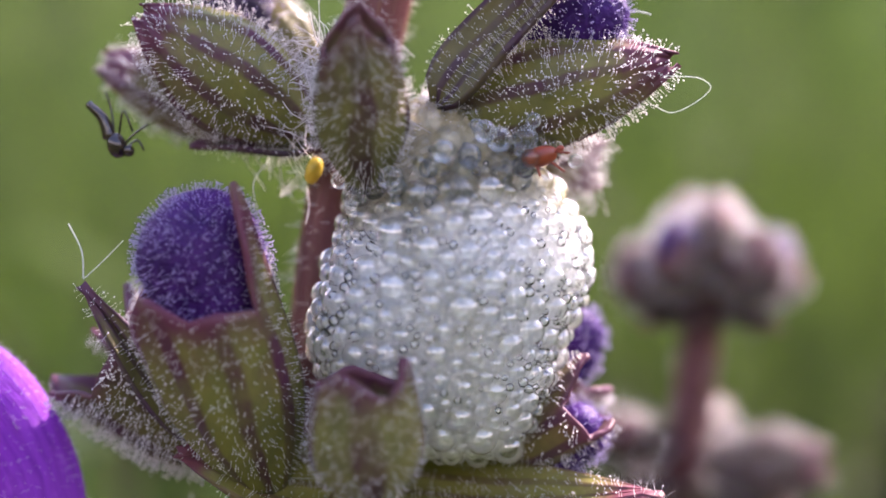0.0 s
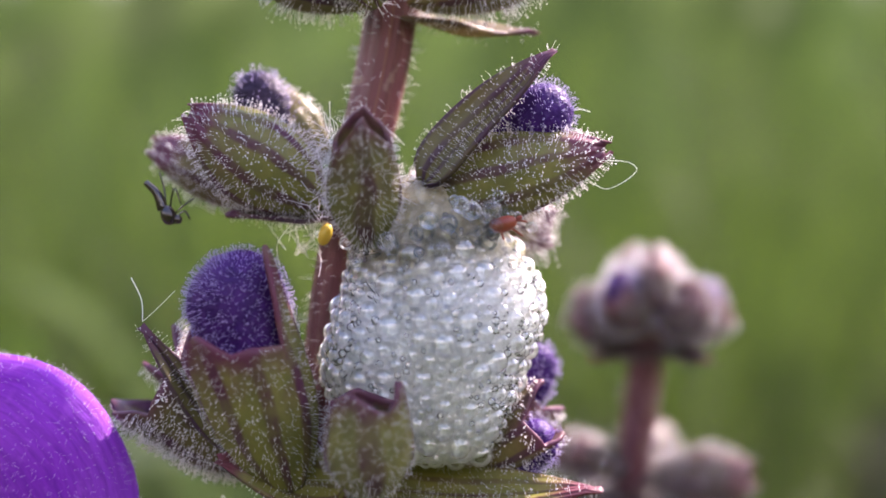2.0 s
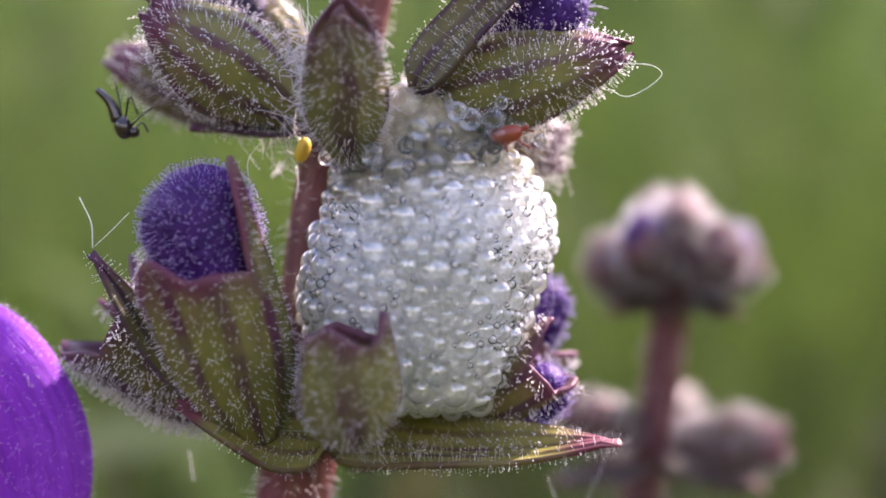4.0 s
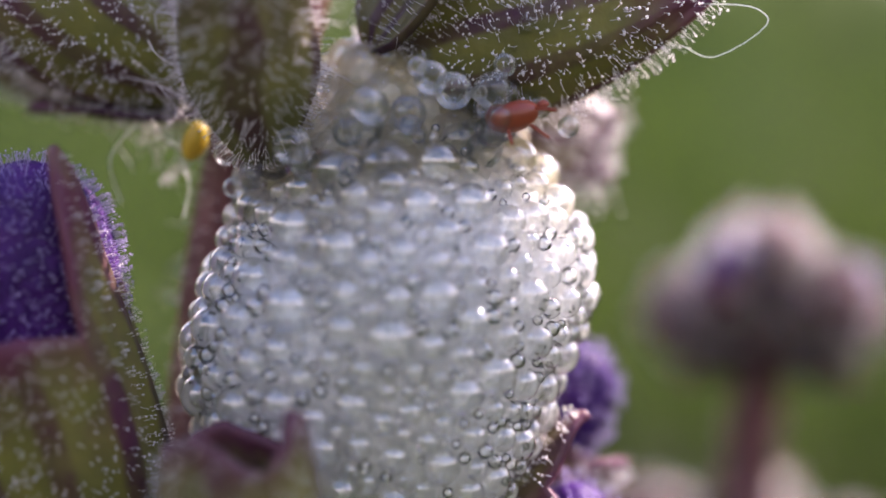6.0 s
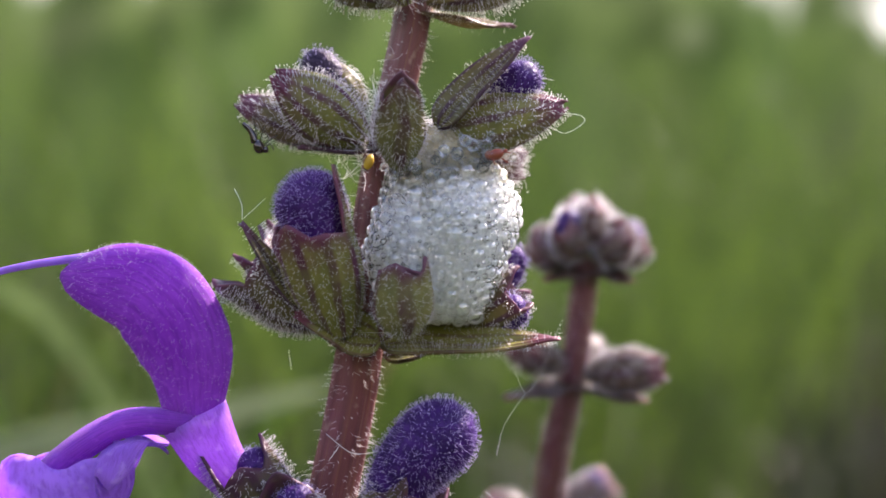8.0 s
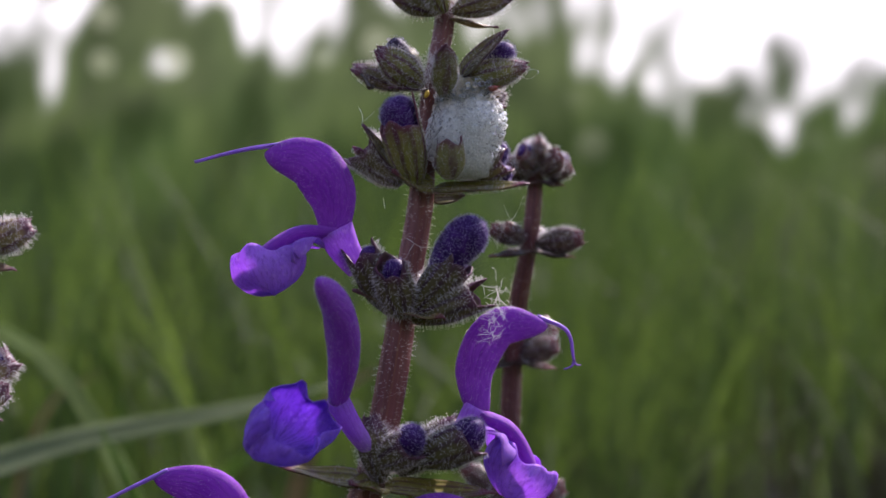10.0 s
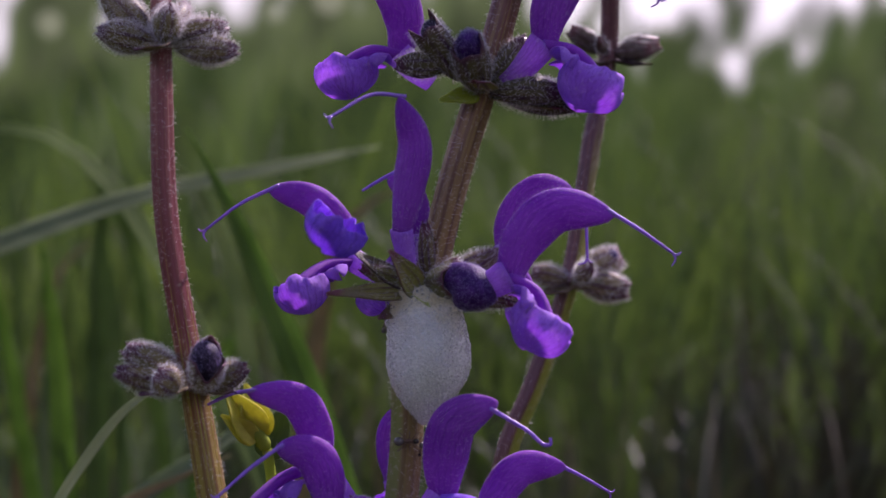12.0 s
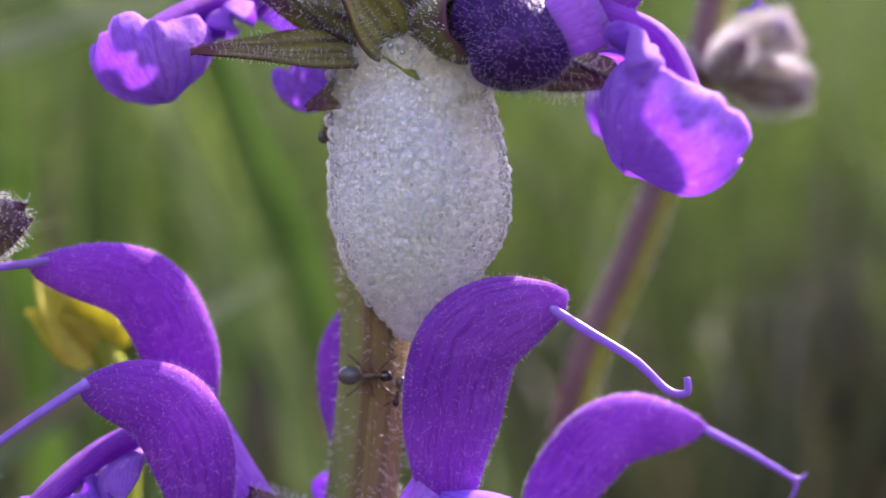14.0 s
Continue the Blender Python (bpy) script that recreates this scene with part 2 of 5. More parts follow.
def meadow_colour(n):
    """Out-of-focus meadow with its light and shade painted in, by bearing and height in tens of degrees: soft leaning
    streaks, dark low down, leafy and paler towards the tops, bright sky over them.
    """
    u, v = n.split_uv()
    uv = n.coords("UV")
    broad = n.noise(uv, 1.0, (0.8, 0.7, 1), detail=1.0, shift=(7.7, 1.3, 0))
    streak = n.noise(uv, 1.0, (2.4, 0.45, 1), detail=1.0, rough=0.45, slant=9)
    left = n.noise(uv, 1.0, (3.4, 0.5, 1), detail=0.3, shift=(3.1, 0.4, 0), slant=24)
    right = n.noise(uv, 1.0, (3.8, 0.5, 1), detail=0.3, shift=(9.3, 2.4, 0), slant=-20)
    lying = n.noise(uv, 1.0, (3.0, 0.45, 1), detail=0.2, shift=(5.3, 8.4, 0), slant=62)
    leaves = n.noise(uv, 1.0, (4.4, 2.2, 1), detail=1.3, rough=0.5, shift=(2.2, 6.1, 0), slant=8)
    spots = n.noise(uv, 1.0, (3.6, 2.2, 1), detail=1.0, shift=(1.7, 5.2, 0))
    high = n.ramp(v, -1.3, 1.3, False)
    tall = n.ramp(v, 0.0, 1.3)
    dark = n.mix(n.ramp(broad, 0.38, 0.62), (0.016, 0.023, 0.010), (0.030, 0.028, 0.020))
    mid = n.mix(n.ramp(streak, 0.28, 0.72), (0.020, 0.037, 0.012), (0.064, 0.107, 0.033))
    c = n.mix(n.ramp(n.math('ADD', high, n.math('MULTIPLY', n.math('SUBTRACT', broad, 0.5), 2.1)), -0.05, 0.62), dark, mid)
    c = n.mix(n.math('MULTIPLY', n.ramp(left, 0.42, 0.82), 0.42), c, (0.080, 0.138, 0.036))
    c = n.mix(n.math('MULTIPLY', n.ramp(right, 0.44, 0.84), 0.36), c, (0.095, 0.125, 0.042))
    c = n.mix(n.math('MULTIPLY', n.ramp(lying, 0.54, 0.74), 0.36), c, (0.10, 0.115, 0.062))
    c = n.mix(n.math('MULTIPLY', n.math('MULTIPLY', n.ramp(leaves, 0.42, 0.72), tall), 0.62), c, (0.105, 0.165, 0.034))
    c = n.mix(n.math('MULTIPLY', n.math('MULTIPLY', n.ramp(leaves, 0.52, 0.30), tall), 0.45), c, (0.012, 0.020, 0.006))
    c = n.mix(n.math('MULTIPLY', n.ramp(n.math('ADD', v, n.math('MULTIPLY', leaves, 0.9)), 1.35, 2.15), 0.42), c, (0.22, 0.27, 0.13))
    # round highlights of sky between the leaves, painted into the colour
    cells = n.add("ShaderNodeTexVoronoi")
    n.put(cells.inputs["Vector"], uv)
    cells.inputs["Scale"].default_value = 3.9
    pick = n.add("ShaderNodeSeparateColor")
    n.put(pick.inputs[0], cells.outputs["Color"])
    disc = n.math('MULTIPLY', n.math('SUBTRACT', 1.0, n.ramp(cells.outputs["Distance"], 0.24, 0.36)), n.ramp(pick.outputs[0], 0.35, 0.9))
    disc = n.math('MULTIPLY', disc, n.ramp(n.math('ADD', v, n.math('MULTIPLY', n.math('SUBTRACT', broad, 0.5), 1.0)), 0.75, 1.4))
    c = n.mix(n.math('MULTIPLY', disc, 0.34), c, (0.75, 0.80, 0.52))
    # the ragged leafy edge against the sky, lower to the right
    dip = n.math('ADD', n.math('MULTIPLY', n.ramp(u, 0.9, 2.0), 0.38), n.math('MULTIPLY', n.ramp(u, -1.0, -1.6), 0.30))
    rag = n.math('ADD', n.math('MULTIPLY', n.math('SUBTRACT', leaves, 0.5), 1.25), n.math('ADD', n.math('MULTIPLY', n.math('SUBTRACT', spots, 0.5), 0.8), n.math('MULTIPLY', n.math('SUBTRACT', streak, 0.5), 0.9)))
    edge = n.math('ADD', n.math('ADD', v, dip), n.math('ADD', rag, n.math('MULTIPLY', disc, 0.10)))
    # brightness painted in by bearing: low right darker, low left lighter
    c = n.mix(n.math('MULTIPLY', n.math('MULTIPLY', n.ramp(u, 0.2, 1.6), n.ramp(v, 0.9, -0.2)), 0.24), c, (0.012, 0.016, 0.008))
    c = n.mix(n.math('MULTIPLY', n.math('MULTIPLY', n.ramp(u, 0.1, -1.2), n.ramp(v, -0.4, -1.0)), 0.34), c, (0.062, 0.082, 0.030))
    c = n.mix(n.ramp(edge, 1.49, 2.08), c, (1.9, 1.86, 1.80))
    return c


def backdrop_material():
    n = Nodes("distant_meadow_glow")
    # painted meadow and sky glow by themselves, which also lights the plants
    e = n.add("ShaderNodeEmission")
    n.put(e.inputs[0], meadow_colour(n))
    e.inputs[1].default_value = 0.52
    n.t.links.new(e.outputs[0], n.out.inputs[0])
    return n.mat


def ground_material():
    """Turf with shade mixed into its dark colours: soil, old brown thatch and green moss in patches of two sizes."""
    n = Nodes("meadow_turf")
    where = n.coords("Object")
    c = n.mix(n.ramp(n.noise(where, 3.0, detail=5, rough=0.6), 0.35, 0.65), (0.014, 0.019, 0.008), (0.034, 0.046, 0.015))
    c = n.mix(n.math('MULTIPLY', n.ramp(n.noise(where, 40, detail=3), 0.5, 0.7), 0.5), c, (0.036, 0.028, 0.017))
    c = n.mix(n.math('MULTIPLY', n.ramp(n.noise(where, 0.35, detail=4), 0.42, 0.62), 0.4), c, (0.048, 0.066, 0.020))
    d = n.add("ShaderNodeBsdfDiffuse")
    n.put(d.inputs[0], c)
    n.put(d.inputs["Normal"], n.bump(n.noise(where, 90, detail=4), 0.6, 0.01))
    n.t.links.new(d.outputs[0], n.out.inputs[0])
    return n.mat


M_CALYX = calyx_material("calyx_green", (0.200, 0.200, 0.056), (0.110, 0.036, 0.070), (0.17, 0.045, 0.085), 9.0)
M_CALYX_DARK = calyx_material("calyx_purple", (0.155, 0.135, 0.055), (0.080, 0.032, 0.070), (0.15, 0.05, 0.09), 8.0)
M_CALYX_PALE = calyx_material("calyx_grey", (0.205, 0.172, 0.070), (0.10, 0.036, 0.062), (0.14, 0.055, 0.085), 8.0)
# purple-brown calyx of the middle whorls, backlit shade mixed into its colour
M_CALYX_BACKLIT = calyx_material("calyx_backlit", (0.105, 0.095, 0.040), (0.055, 0.024, 0.048), (0.10, 0.034, 0.066), 9.0)
M_CALYX_BACK = calyx_material("calyx_dusky", (0.080, 0.060, 0.040), (0.060, 0.025, 0.042), (0.15, 0.045, 0.050), 8.0)
M_BRACT_SOFT = calyx_material("bract_olive", (0.190, 0.190, 0.070), (0.120, 0.062, 0.070), (0.14, 0.048, 0.075), 4.0)
M_BRACT = calyx_material("bract_green", (0.215, 0.210, 0.055), (0.120, 0.065, 0.045), (0.18, 0.05, 0.07), 4.0)
M_BRACT_DARK = calyx_material("bract_purple", (0.130, 0.120, 0.045), (0.070, 0.028, 0.062), (0.13, 0.045, 0.085), 3.0)
M_BUD = bud_material("bud_violet", (0.026, 0.007, 0.075), (0.062, 0.015, 0.15))
M_BUD_LIGHT = bud_material("bud_light_violet", (0.034, 0.008, 0.085), (0.085, 0.022, 0.165))
M_BUD_DULL = bud_material("bud_slate", (0.018, 0.012, 0.034), (0.055, 0.035, 0.075))
M_HOOD = petal_material("petal_violet", (0.262, 0.046, 0.455), (0.400, 0.110, 0.625), 0.45)
M_LIP = petal_material("petal_lilac", (0.48, 0.19, 0.78), (0.66, 0.37, 0.92), 0.62)
M_LIP_BLUE = petal_material("petal_blue_violet", (0.34, 0.145, 0.72), (0.48, 0.26, 0.88), 0.6)
M_STYLE = plain_material("style_lilac", (0.36, 0.17, 0.68), 0.35, 0.3)
M_STEM = stem_material("stem_sage", (0.145, 0.042, 0.047), (0.225, 0.148, 0.058), (0.33, 0.52))
M_STEM_SIDE = stem_material("stem_side", (0.19, 0.042, 0.050), (0.27, 0.205, 0.045), (0.57, 0.64), -1.0)
M_STEM_BACK = stem_material("stem_back", (0.115, 0.042, 0.055), (0.30, 0.17, 0.030), (0.93, 0.98), -1.0, 0.50, (-0.1, 0.2))
M_HAIR = hair_material("hair_white", (0.92, 0.89, 0.90), 0.65)
M_HAIR_BUD = hair_material("hair_violet", (0.56, 0.48, 0.74))
M_GRASS = leaf_material("grass_green", (0.085, 0.135, 0.034), (0.15, 0.22, 0.065), 0.55)
# grass_green brightened, the sunlit look mixed into its colours
M_GRASS_SUNNY = leaf_material("grass_sunny", (0.12, 0.20, 0.045), (0.20, 0.30, 0.08), 0.7)
M_GRASS_PALE = leaf_material("grass_grey_green", (0.14, 0.185, 0.088), (0.23, 0.28, 0.145), 0.65)
M_GRASS_LIGHT = leaf_material("grass_pale_green", (0.26, 0.30, 0.16), (0.36, 0.40, 0.23))
M_GRASS_DRY = leaf_material("grass_dry", (0.16, 0.12, 0.055), (0.26, 0.20, 0.10))
M_MEADOW = meadow_material("meadow_green", (0.022, 0.044, 0.009), (0.092, 0.144, 0.021), 0.55)
M_MEADOW_PALE = meadow_material("meadow_grey_green", (0.055, 0.095, 0.030), (0.135, 0.20, 0.065), 0.45)
# darker meadow grass for low down, where shade is mixed into the green
M_MEADOW_LOW_SHADE = meadow_material("meadow_low_shade", (0.015, 0.022, 0.009), (0.044, 0.056, 0.020), 0.35)
# brownish grass for the right side, its shade put into the colour
M_UNDERGROWTH_SHADE = meadow_material("undergrowth_shade", (0.016, 0.017, 0.009), (0.045, 0.042, 0.020), 0.15)
M_MEADOW_DRY = meadow_material("meadow_dry", (0.06, 0.045, 0.025), (0.17, 0.13, 0.075), 0.3)
M_FILM = bubble_material("bubble_film", 0.10, 0.04, 0.8)
M_MILK = bubble_material("bubble_milky", 0.12, 0.04, 2.9)
M_FINE = bubble_material("bubble_fine", 0.13, 0.20, 2.1, 0.45)
M_FOAM = foam_material("spittle_white", (0.92, 0.92, 0.91), (0.58, 0.51, 0.33), 0.14, 0.56, 0.8, 0.003)
M_FOAM2 = foam_material("spittle_white_low", (0.985, 0.985, 0.985), (0.70, 0.63, 0.42), 0.04, 0.34, 1.0, 0.012)
M_ANT = plain_material("ant_black", (0.028, 0.016, 0.012), 0.22, 0.0, 0.7)
M_ANT_GREY = plain_material("ant_grey", (0.085, 0.075, 0.068), 0.25, 0.0, 0.6)
M_ANT_LEG = plain_material("ant_brown", (0.09, 0.045, 0.022), 0.3, 0.0)
M_MITE = plain_material("mite_red", (0.32, 0.062, 0.030), 0.35, 0.1)
M_YELLOW = plain_material("yellow_waxy", (0.66, 0.46, 0.045), 0.4, 0.2)
M_SILK = hair_material("silk_white", (0.80, 0.82, 0.78), 0.3)
M_TREFOIL = plain_material("trefoil_yellow", (0.58, 0.56, 0.05), 0.55, 0.5)
M_TREFOIL_GREEN = leaf_material("trefoil_green", (0.20, 0.27, 0.03), (0.34, 0.40, 0.05))

# ---- shapes: arrays in millimetres round the sage, 0 at its upper froth ----
MM, LIFT = 0.001, 600.0
rng = np.random.default_rng(7)


def unit(v):
    v = np.asarray(v, float)
    return v / max(np.linalg.norm(v), 1e-9)


def spline(points, count):
    """A smooth line through the points (centripetal Catmull-Rom)."""
    p = np.asarray(points, float)
    p = np.vstack([2 * p[0] - p[1], p, 2 * p[-1] - p[-2]])
    k = np.concatenate([[0], np.cumsum(np.sqrt(np.linalg.norm(np.diff(p, axis=0), axis=1)) + 1e-6)])
    out = []
    for s in np.linspace(0, len(p) - 3 - 1e-6, count):
        i = int(s)
        a, b, c, d = p[i:i + 4]
        ka, kb, kc, kd = k[i:i + 4]
        t = kb + (s - i) * (kc - kb)
        e = (kb - t) / (kb - ka) * a + (t - ka) / (kb - ka) * b
        f = (kc - t) / (kc - kb) * b + (t - kb) / (kc - kb) * c
        g = (kd - t) / (kd - kc) * c + (t - kc) / (kd - kc) * d
        e, f = (kc - t) / (kc - ka) * e + (t - ka) / (kc - ka) * f, (kd - t) / (kd - kb) * f + (t - kb) / (kd - kb) * g
        out.append((kc - t) / (kc - kb) * e + (t - kb) / (kc - kb) * f)
    return np.array(out)


def solid(P, thick=0.0):
    """Vertices, faces and uv of a grid of points; with a thickness it becomes a closed sheet."""
    nu, nv = P.shape[:2]
    uv = np.stack(np.meshgrid(np.linspace(0, 1, nu), np.linspace(0, 1, nv), indexing="ij"), -1).reshape(-1, 2)
    k = np.arange(nu * nv).reshape(nu, nv)
    f = np.stack([k[:-1, :-1], k[:-1, 1:], k[1:, 1:], k[1:, :-1]], -1).reshape(-1, 4)
    v = P.reshape(-1, 3)
    if thick:
        n = np.cross(np.gradient(P, axis=1), np.gradient(P, axis=0))
        n /= np.maximum(np.linalg.norm(n, axis=-1, keepdims=True), 1e-9)
        m = nu * nv
        v = np.vstack([v, (P - n * thick).reshape(-1, 3)])
        rim = np.concatenate([k[0], k[1:, -1], k[-1, -2::-1], k[-2::-1, 0]])
        side = np.stack([rim[1:], rim[:-1], rim[:-1] + m, rim[1:] + m], -1)
        f = np.vstack([f, f[:, ::-1] + m, side])
        uv = np.vstack([uv, uv])
    return v, f.tolist(), uv


def sweep(path, ra, rb, side=None, seg=16, four=0.0):
    """A tube along a path, with half-widths ra across and rb along 'side'; four: how square it is."""
    path = np.asarray(path, float)
    t = np.gradient(path, axis=0)
    t /= np.linalg.norm(t, axis=1, keepdims=True)
    ra, rb = np.broadcast_to(ra, len(path)), np.broadcast_to(rb, len(path))
    ang = np.linspace(0, 2 * np.pi, seg + 1)
    shape = 1 + four * np.cos(4 * ang)
    ref = np.asarray(side if side is not None else (0, 1, 0), float)
    rows = []
    for i in range(len(path)):
        b = unit(ref - t[i] * (ref @ t[i]))
        a = np.cross(b, t[i])
        ref = b if side is None else ref
        rows.append(path[i] + np.outer(np.cos(ang) * shape * ra[i], a) + np.outer(np.sin(ang) * shape * rb[i], b))
    return np.array(rows)


def capped(P):
    """A tube's grid drawn to a point at both ends."""
    return np.concatenate([np.repeat(P[:1].mean(1, keepdims=True), P.shape[1], 1), P, np.repeat(P[-1:].mean(1, keepdims=True), P.shape[1], 1)])


def thing(name, at, label, category, group="", kind=""):
    ob = new(name)
    ob.location = Vector((at[0], at[1], at[2] + LIFT)) * MM
    ob.empty_display_size = 0.002
    return tagged(ob, label, category, group, kind)


def part(name, shape, material, parent, label="", kind="", smooth=True):
    """One mesh under a thing, or under a part of it."""
    v, f = shape[0], shape[1]
    root = parent
    while root.parent:
        root = root.parent
    me = bpy.data.meshes.new(name)
    v = (np.asarray(v, float) + (0, 0, LIFT)) * MM - np.array(root.location)
    me.from_pydata(v.tolist(), [], f)
    if len(shape) > 2 and shape[2] is not None:
        layer = me.uv_layers.new(name="uv")
        idx = np.empty(len(me.loops), int)
        me.loops.foreach_get("vertex_index", idx)
        layer.data.foreach_set("uv", np.asarray(shape[2])[idx].ravel())
    me.polygons.foreach_set("use_smooth", [smooth] * len(me.polygons))
    me.materials.append(material)
    me.update()
    ob = new(name, me)
    ob.parent = parent
    return tagged(ob, label, kind=kind)


def join(*shapes):
    v, f, uv, n = [], [], [], 0
    for s in shapes:
        v.append(s[0])
        f += [[i + n for i in q] for q in s[1]]
        uv.append(s[2])
        n += len(s[0])
    return np.vstack(v), f, np.vstack(uv)


def hairs(shape, density, length, radius=0.03, ball=0.0, lean=(0, 0, 0), spread=0.16, keep=None, outer=True, curl=0.07):
    """Fine hairs all over a shape, each with a bead of resin at its end where ball is given."""
    v, f = np.asarray(shape[0]), np.array([q[:4] if len(q) > 3 else [*q, q[2]] for q in shape[1]])
    if outer and len(f) > 40:
        f = f[: len(f) // 2] if keep is None else f
    a, b, c, d = (v[f[:, i]] for i in range(4))
    n = np.cross(c - a, d - b)
    area = np.linalg.norm(n, axis=1) / 2
    n /= np.maximum(2 * area[:, None], 1e-9)
    count = int(density * area.sum())
    pick = rng.choice(len(f), count, p=area / area.sum())
    s, t = rng.random((2, count, 1))
    p = (a[pick] * (1 - s) + b[pick] * s) * (1 - t) + (d[pick] * (1 - s) + c[pick] * s) * t
    way = n[pick] + rng.normal(0, spread, (count, 3)) + np.asarray(lean)
    way /= np.linalg.norm(way, axis=1, keepdims=True)
    far = length * rng.uniform(0.45, 1.15, (count, 1))
    x = np.cross(way, (0.3, 0.5, 0.81))
    x /= np.linalg.norm(x, axis=1, keepdims=True)
    y = np.cross(way, x)
    bend = rng.normal(0, curl, (count, 3)) * far
    mid, tip = p + way * far * 0.55, p + way * far + bend
    ring = [radius * (math.cos(q) * x + math.sin(q) * y) for q in (0, 2.094, 4.189)]
    V = [p + r for r in ring] + [mid + r * 0.7 for r in ring] + [tip]
    F = [(0, 1, 4, 3), (1, 2, 5, 4), (2, 0, 3, 5), (3, 4, 6), (4, 5, 6), (5, 3, 6)]
    if ball:
        r = ball * rng.uniform(0.6, 1.3, (count, 1))
        V += [tip + x * r, tip + y * r, tip - x * r, tip - y * r, tip + way * r, tip - way * r]
        F += [(7, 8, 11), (8, 9, 11), (9, 10, 11), (10, 7, 11), (8, 7, 12), (9, 8, 12), (10, 9, 12), (7, 10, 12)]
    m = len(V)
    V = np.stack(V, 1).reshape(-1, 3)
    faces = [[q + m * i for q in g] for i in range(count) for g in F]
    return V, faces, None


def calyx_shape(base, tip, width, up, gape=0.25, shut=0.6, teeth=1.0, nu=16, nv=44):
    """A two-lipped bell: a broad upper lip and two pointed lower teeth, ribbed along its length."""
    base, tip = np.asarray(base, float), np.asarray(tip, float)
    L, z = np.linalg.norm(tip - base), unit(tip - base)
    x = unit(np.asarray(up, float) - z * (np.asarray(up, float) @ z))
    y = np.cross(z, x)
    th = np.linspace(0, 2 * np.pi, nv + 1)
    away = lambda c: np.abs((th - c + np.pi) % (2 * np.pi) - np.pi)
    long = 0.88 + 0.07 * teeth * np.exp(-(away(0) / 0.9) ** 2) + 0.015 * np.exp(-(away(0) / 0.2) ** 2)
    for c in (np.pi - 0.3, np.pi + 0.3):
        long = long + 0.10 * teeth * np.exp(-(away(c) / 0.34) ** 2)
    u = np.linspace(0, 1, nu)[:, None]
    r = width / 2 * np.where(u < 0.5, 0.24 + 0.76 * np.sin(np.pi / 2 * np.minimum(u / 0.5, 1)) ** 0.8, 1 - shut * (np.maximum(u - 0.5, 0) / 0.5) ** 1.7)
    r = r * (1 + (0.035 - 0.03 * u) * np.cos(11 * th)) * (1 + 0.03 * rng.normal(size=(1, 3)) @ np.array([np.cos(th), np.sin(2 * th), np.cos(3 * th)]))
    lip = gape * width * u ** 2.5 * np.cos(th)
    X = r * np.cos(th) + lip
    Y = r * np.sin(th) * 0.86
    Z = L * u * long
    P = base + X[..., None] * x + Y[..., None] * y + Z[..., None] * z
    return solid(P, 0.22)


def calyx(plant, base, tip, width, up=(0, 0, 1), gape=0.12, material=None, fur=3.6, hair=0.85, bud=0.0, label="", ball=0.045, shut=0.93, teeth=0.5):
    s = calyx_shape(base, tip, width, up, gape, shut, teeth)
    ob = part("calyx", s, material or M_CALYX, plant, label)
    part("hair", hairs(s, fur * 3.0, hair, 0.007 + 0.012 * hair, ball * 1.15), M_HAIR, ob, "white gland-tipped hairs", "stuff")
    if bud:
        b, t = np.asarray(base, float), np.asarray(tip, float)
        petal_bud(ob, b + (t - b) * 0.30, b + (t - b) * bud, width * 0.36)
    return ob


def bell(plant, base, mouth, width, lobes, side=(1, 0, 0), flare=1.0, depth=0.9, material=None, fur=9.0, hair=0.45, ball=0.045, label=""):
    """An open calyx: a ribbed tube that widens to a rim of pointed lobes. lobes: (bearing round the axis, half-width in degrees, length, bend inwards)."""
    base, mouth = np.asarray(base, float), np.asarray(mouth, float)
    H, z = np.linalg.norm(mouth - base), unit(mouth - base)
    x = unit(np.asarray(side, float) - z * (np.asarray(side, float) @ z))
    y = np.cross(z, x)
    nu, nv = 22, 72
    th = np.linspace(0, 2 * np.pi, nv + 1)
    ext, bend = np.zeros(nv + 1), np.zeros(nv + 1)
    for bearing, half, long, inward in lobes:
        off = np.abs((th - radians(bearing) + np.pi) % (2 * np.pi) - np.pi)
        e = long * np.clip(1 - off / radians(half), 0, 1) ** 0.62
        bend = np.where(e > ext, inward, bend)
        ext = np.maximum(ext, e)
    u = np.linspace(0, 1, nu)[:, None]
    r = width / 2 * (0.30 + 0.70 * np.sin(np.pi / 2 * np.clip(u / 0.7, 0, 1)) ** 0.9) * (1 + (flare - 1) * np.clip((u - 0.6) / 0.4, 0, 1) ** 1.5)
    reach = np.clip((u - 0.45) / 0.55, 0, 1) ** 1.4
    r = r * (1 + 0.035 * np.cos(10 * th) * (1 - 0.5 * u)) - reach * ext * bend
    wave = 0.03 * width * np.sin(3 * th + 1.3) * u
    X, Y, Z = r * np.cos(th), r * np.sin(th) * depth, H * u + reach * ext + wave
    s = solid(base + X[..., None] * x + Y[..., None] * y + Z[..., None] * z, 0.24)
    s[2][:, 0] *= 0.9
    ob = part("calyx", s, material or M_CALYX, plant, label)
    part("hair", hairs(s, fur, hair, 0.009 + 0.016 * hair, ball * 1.15), M_HAIR, ob, "white gland-tipped hairs", "stuff")
    return ob


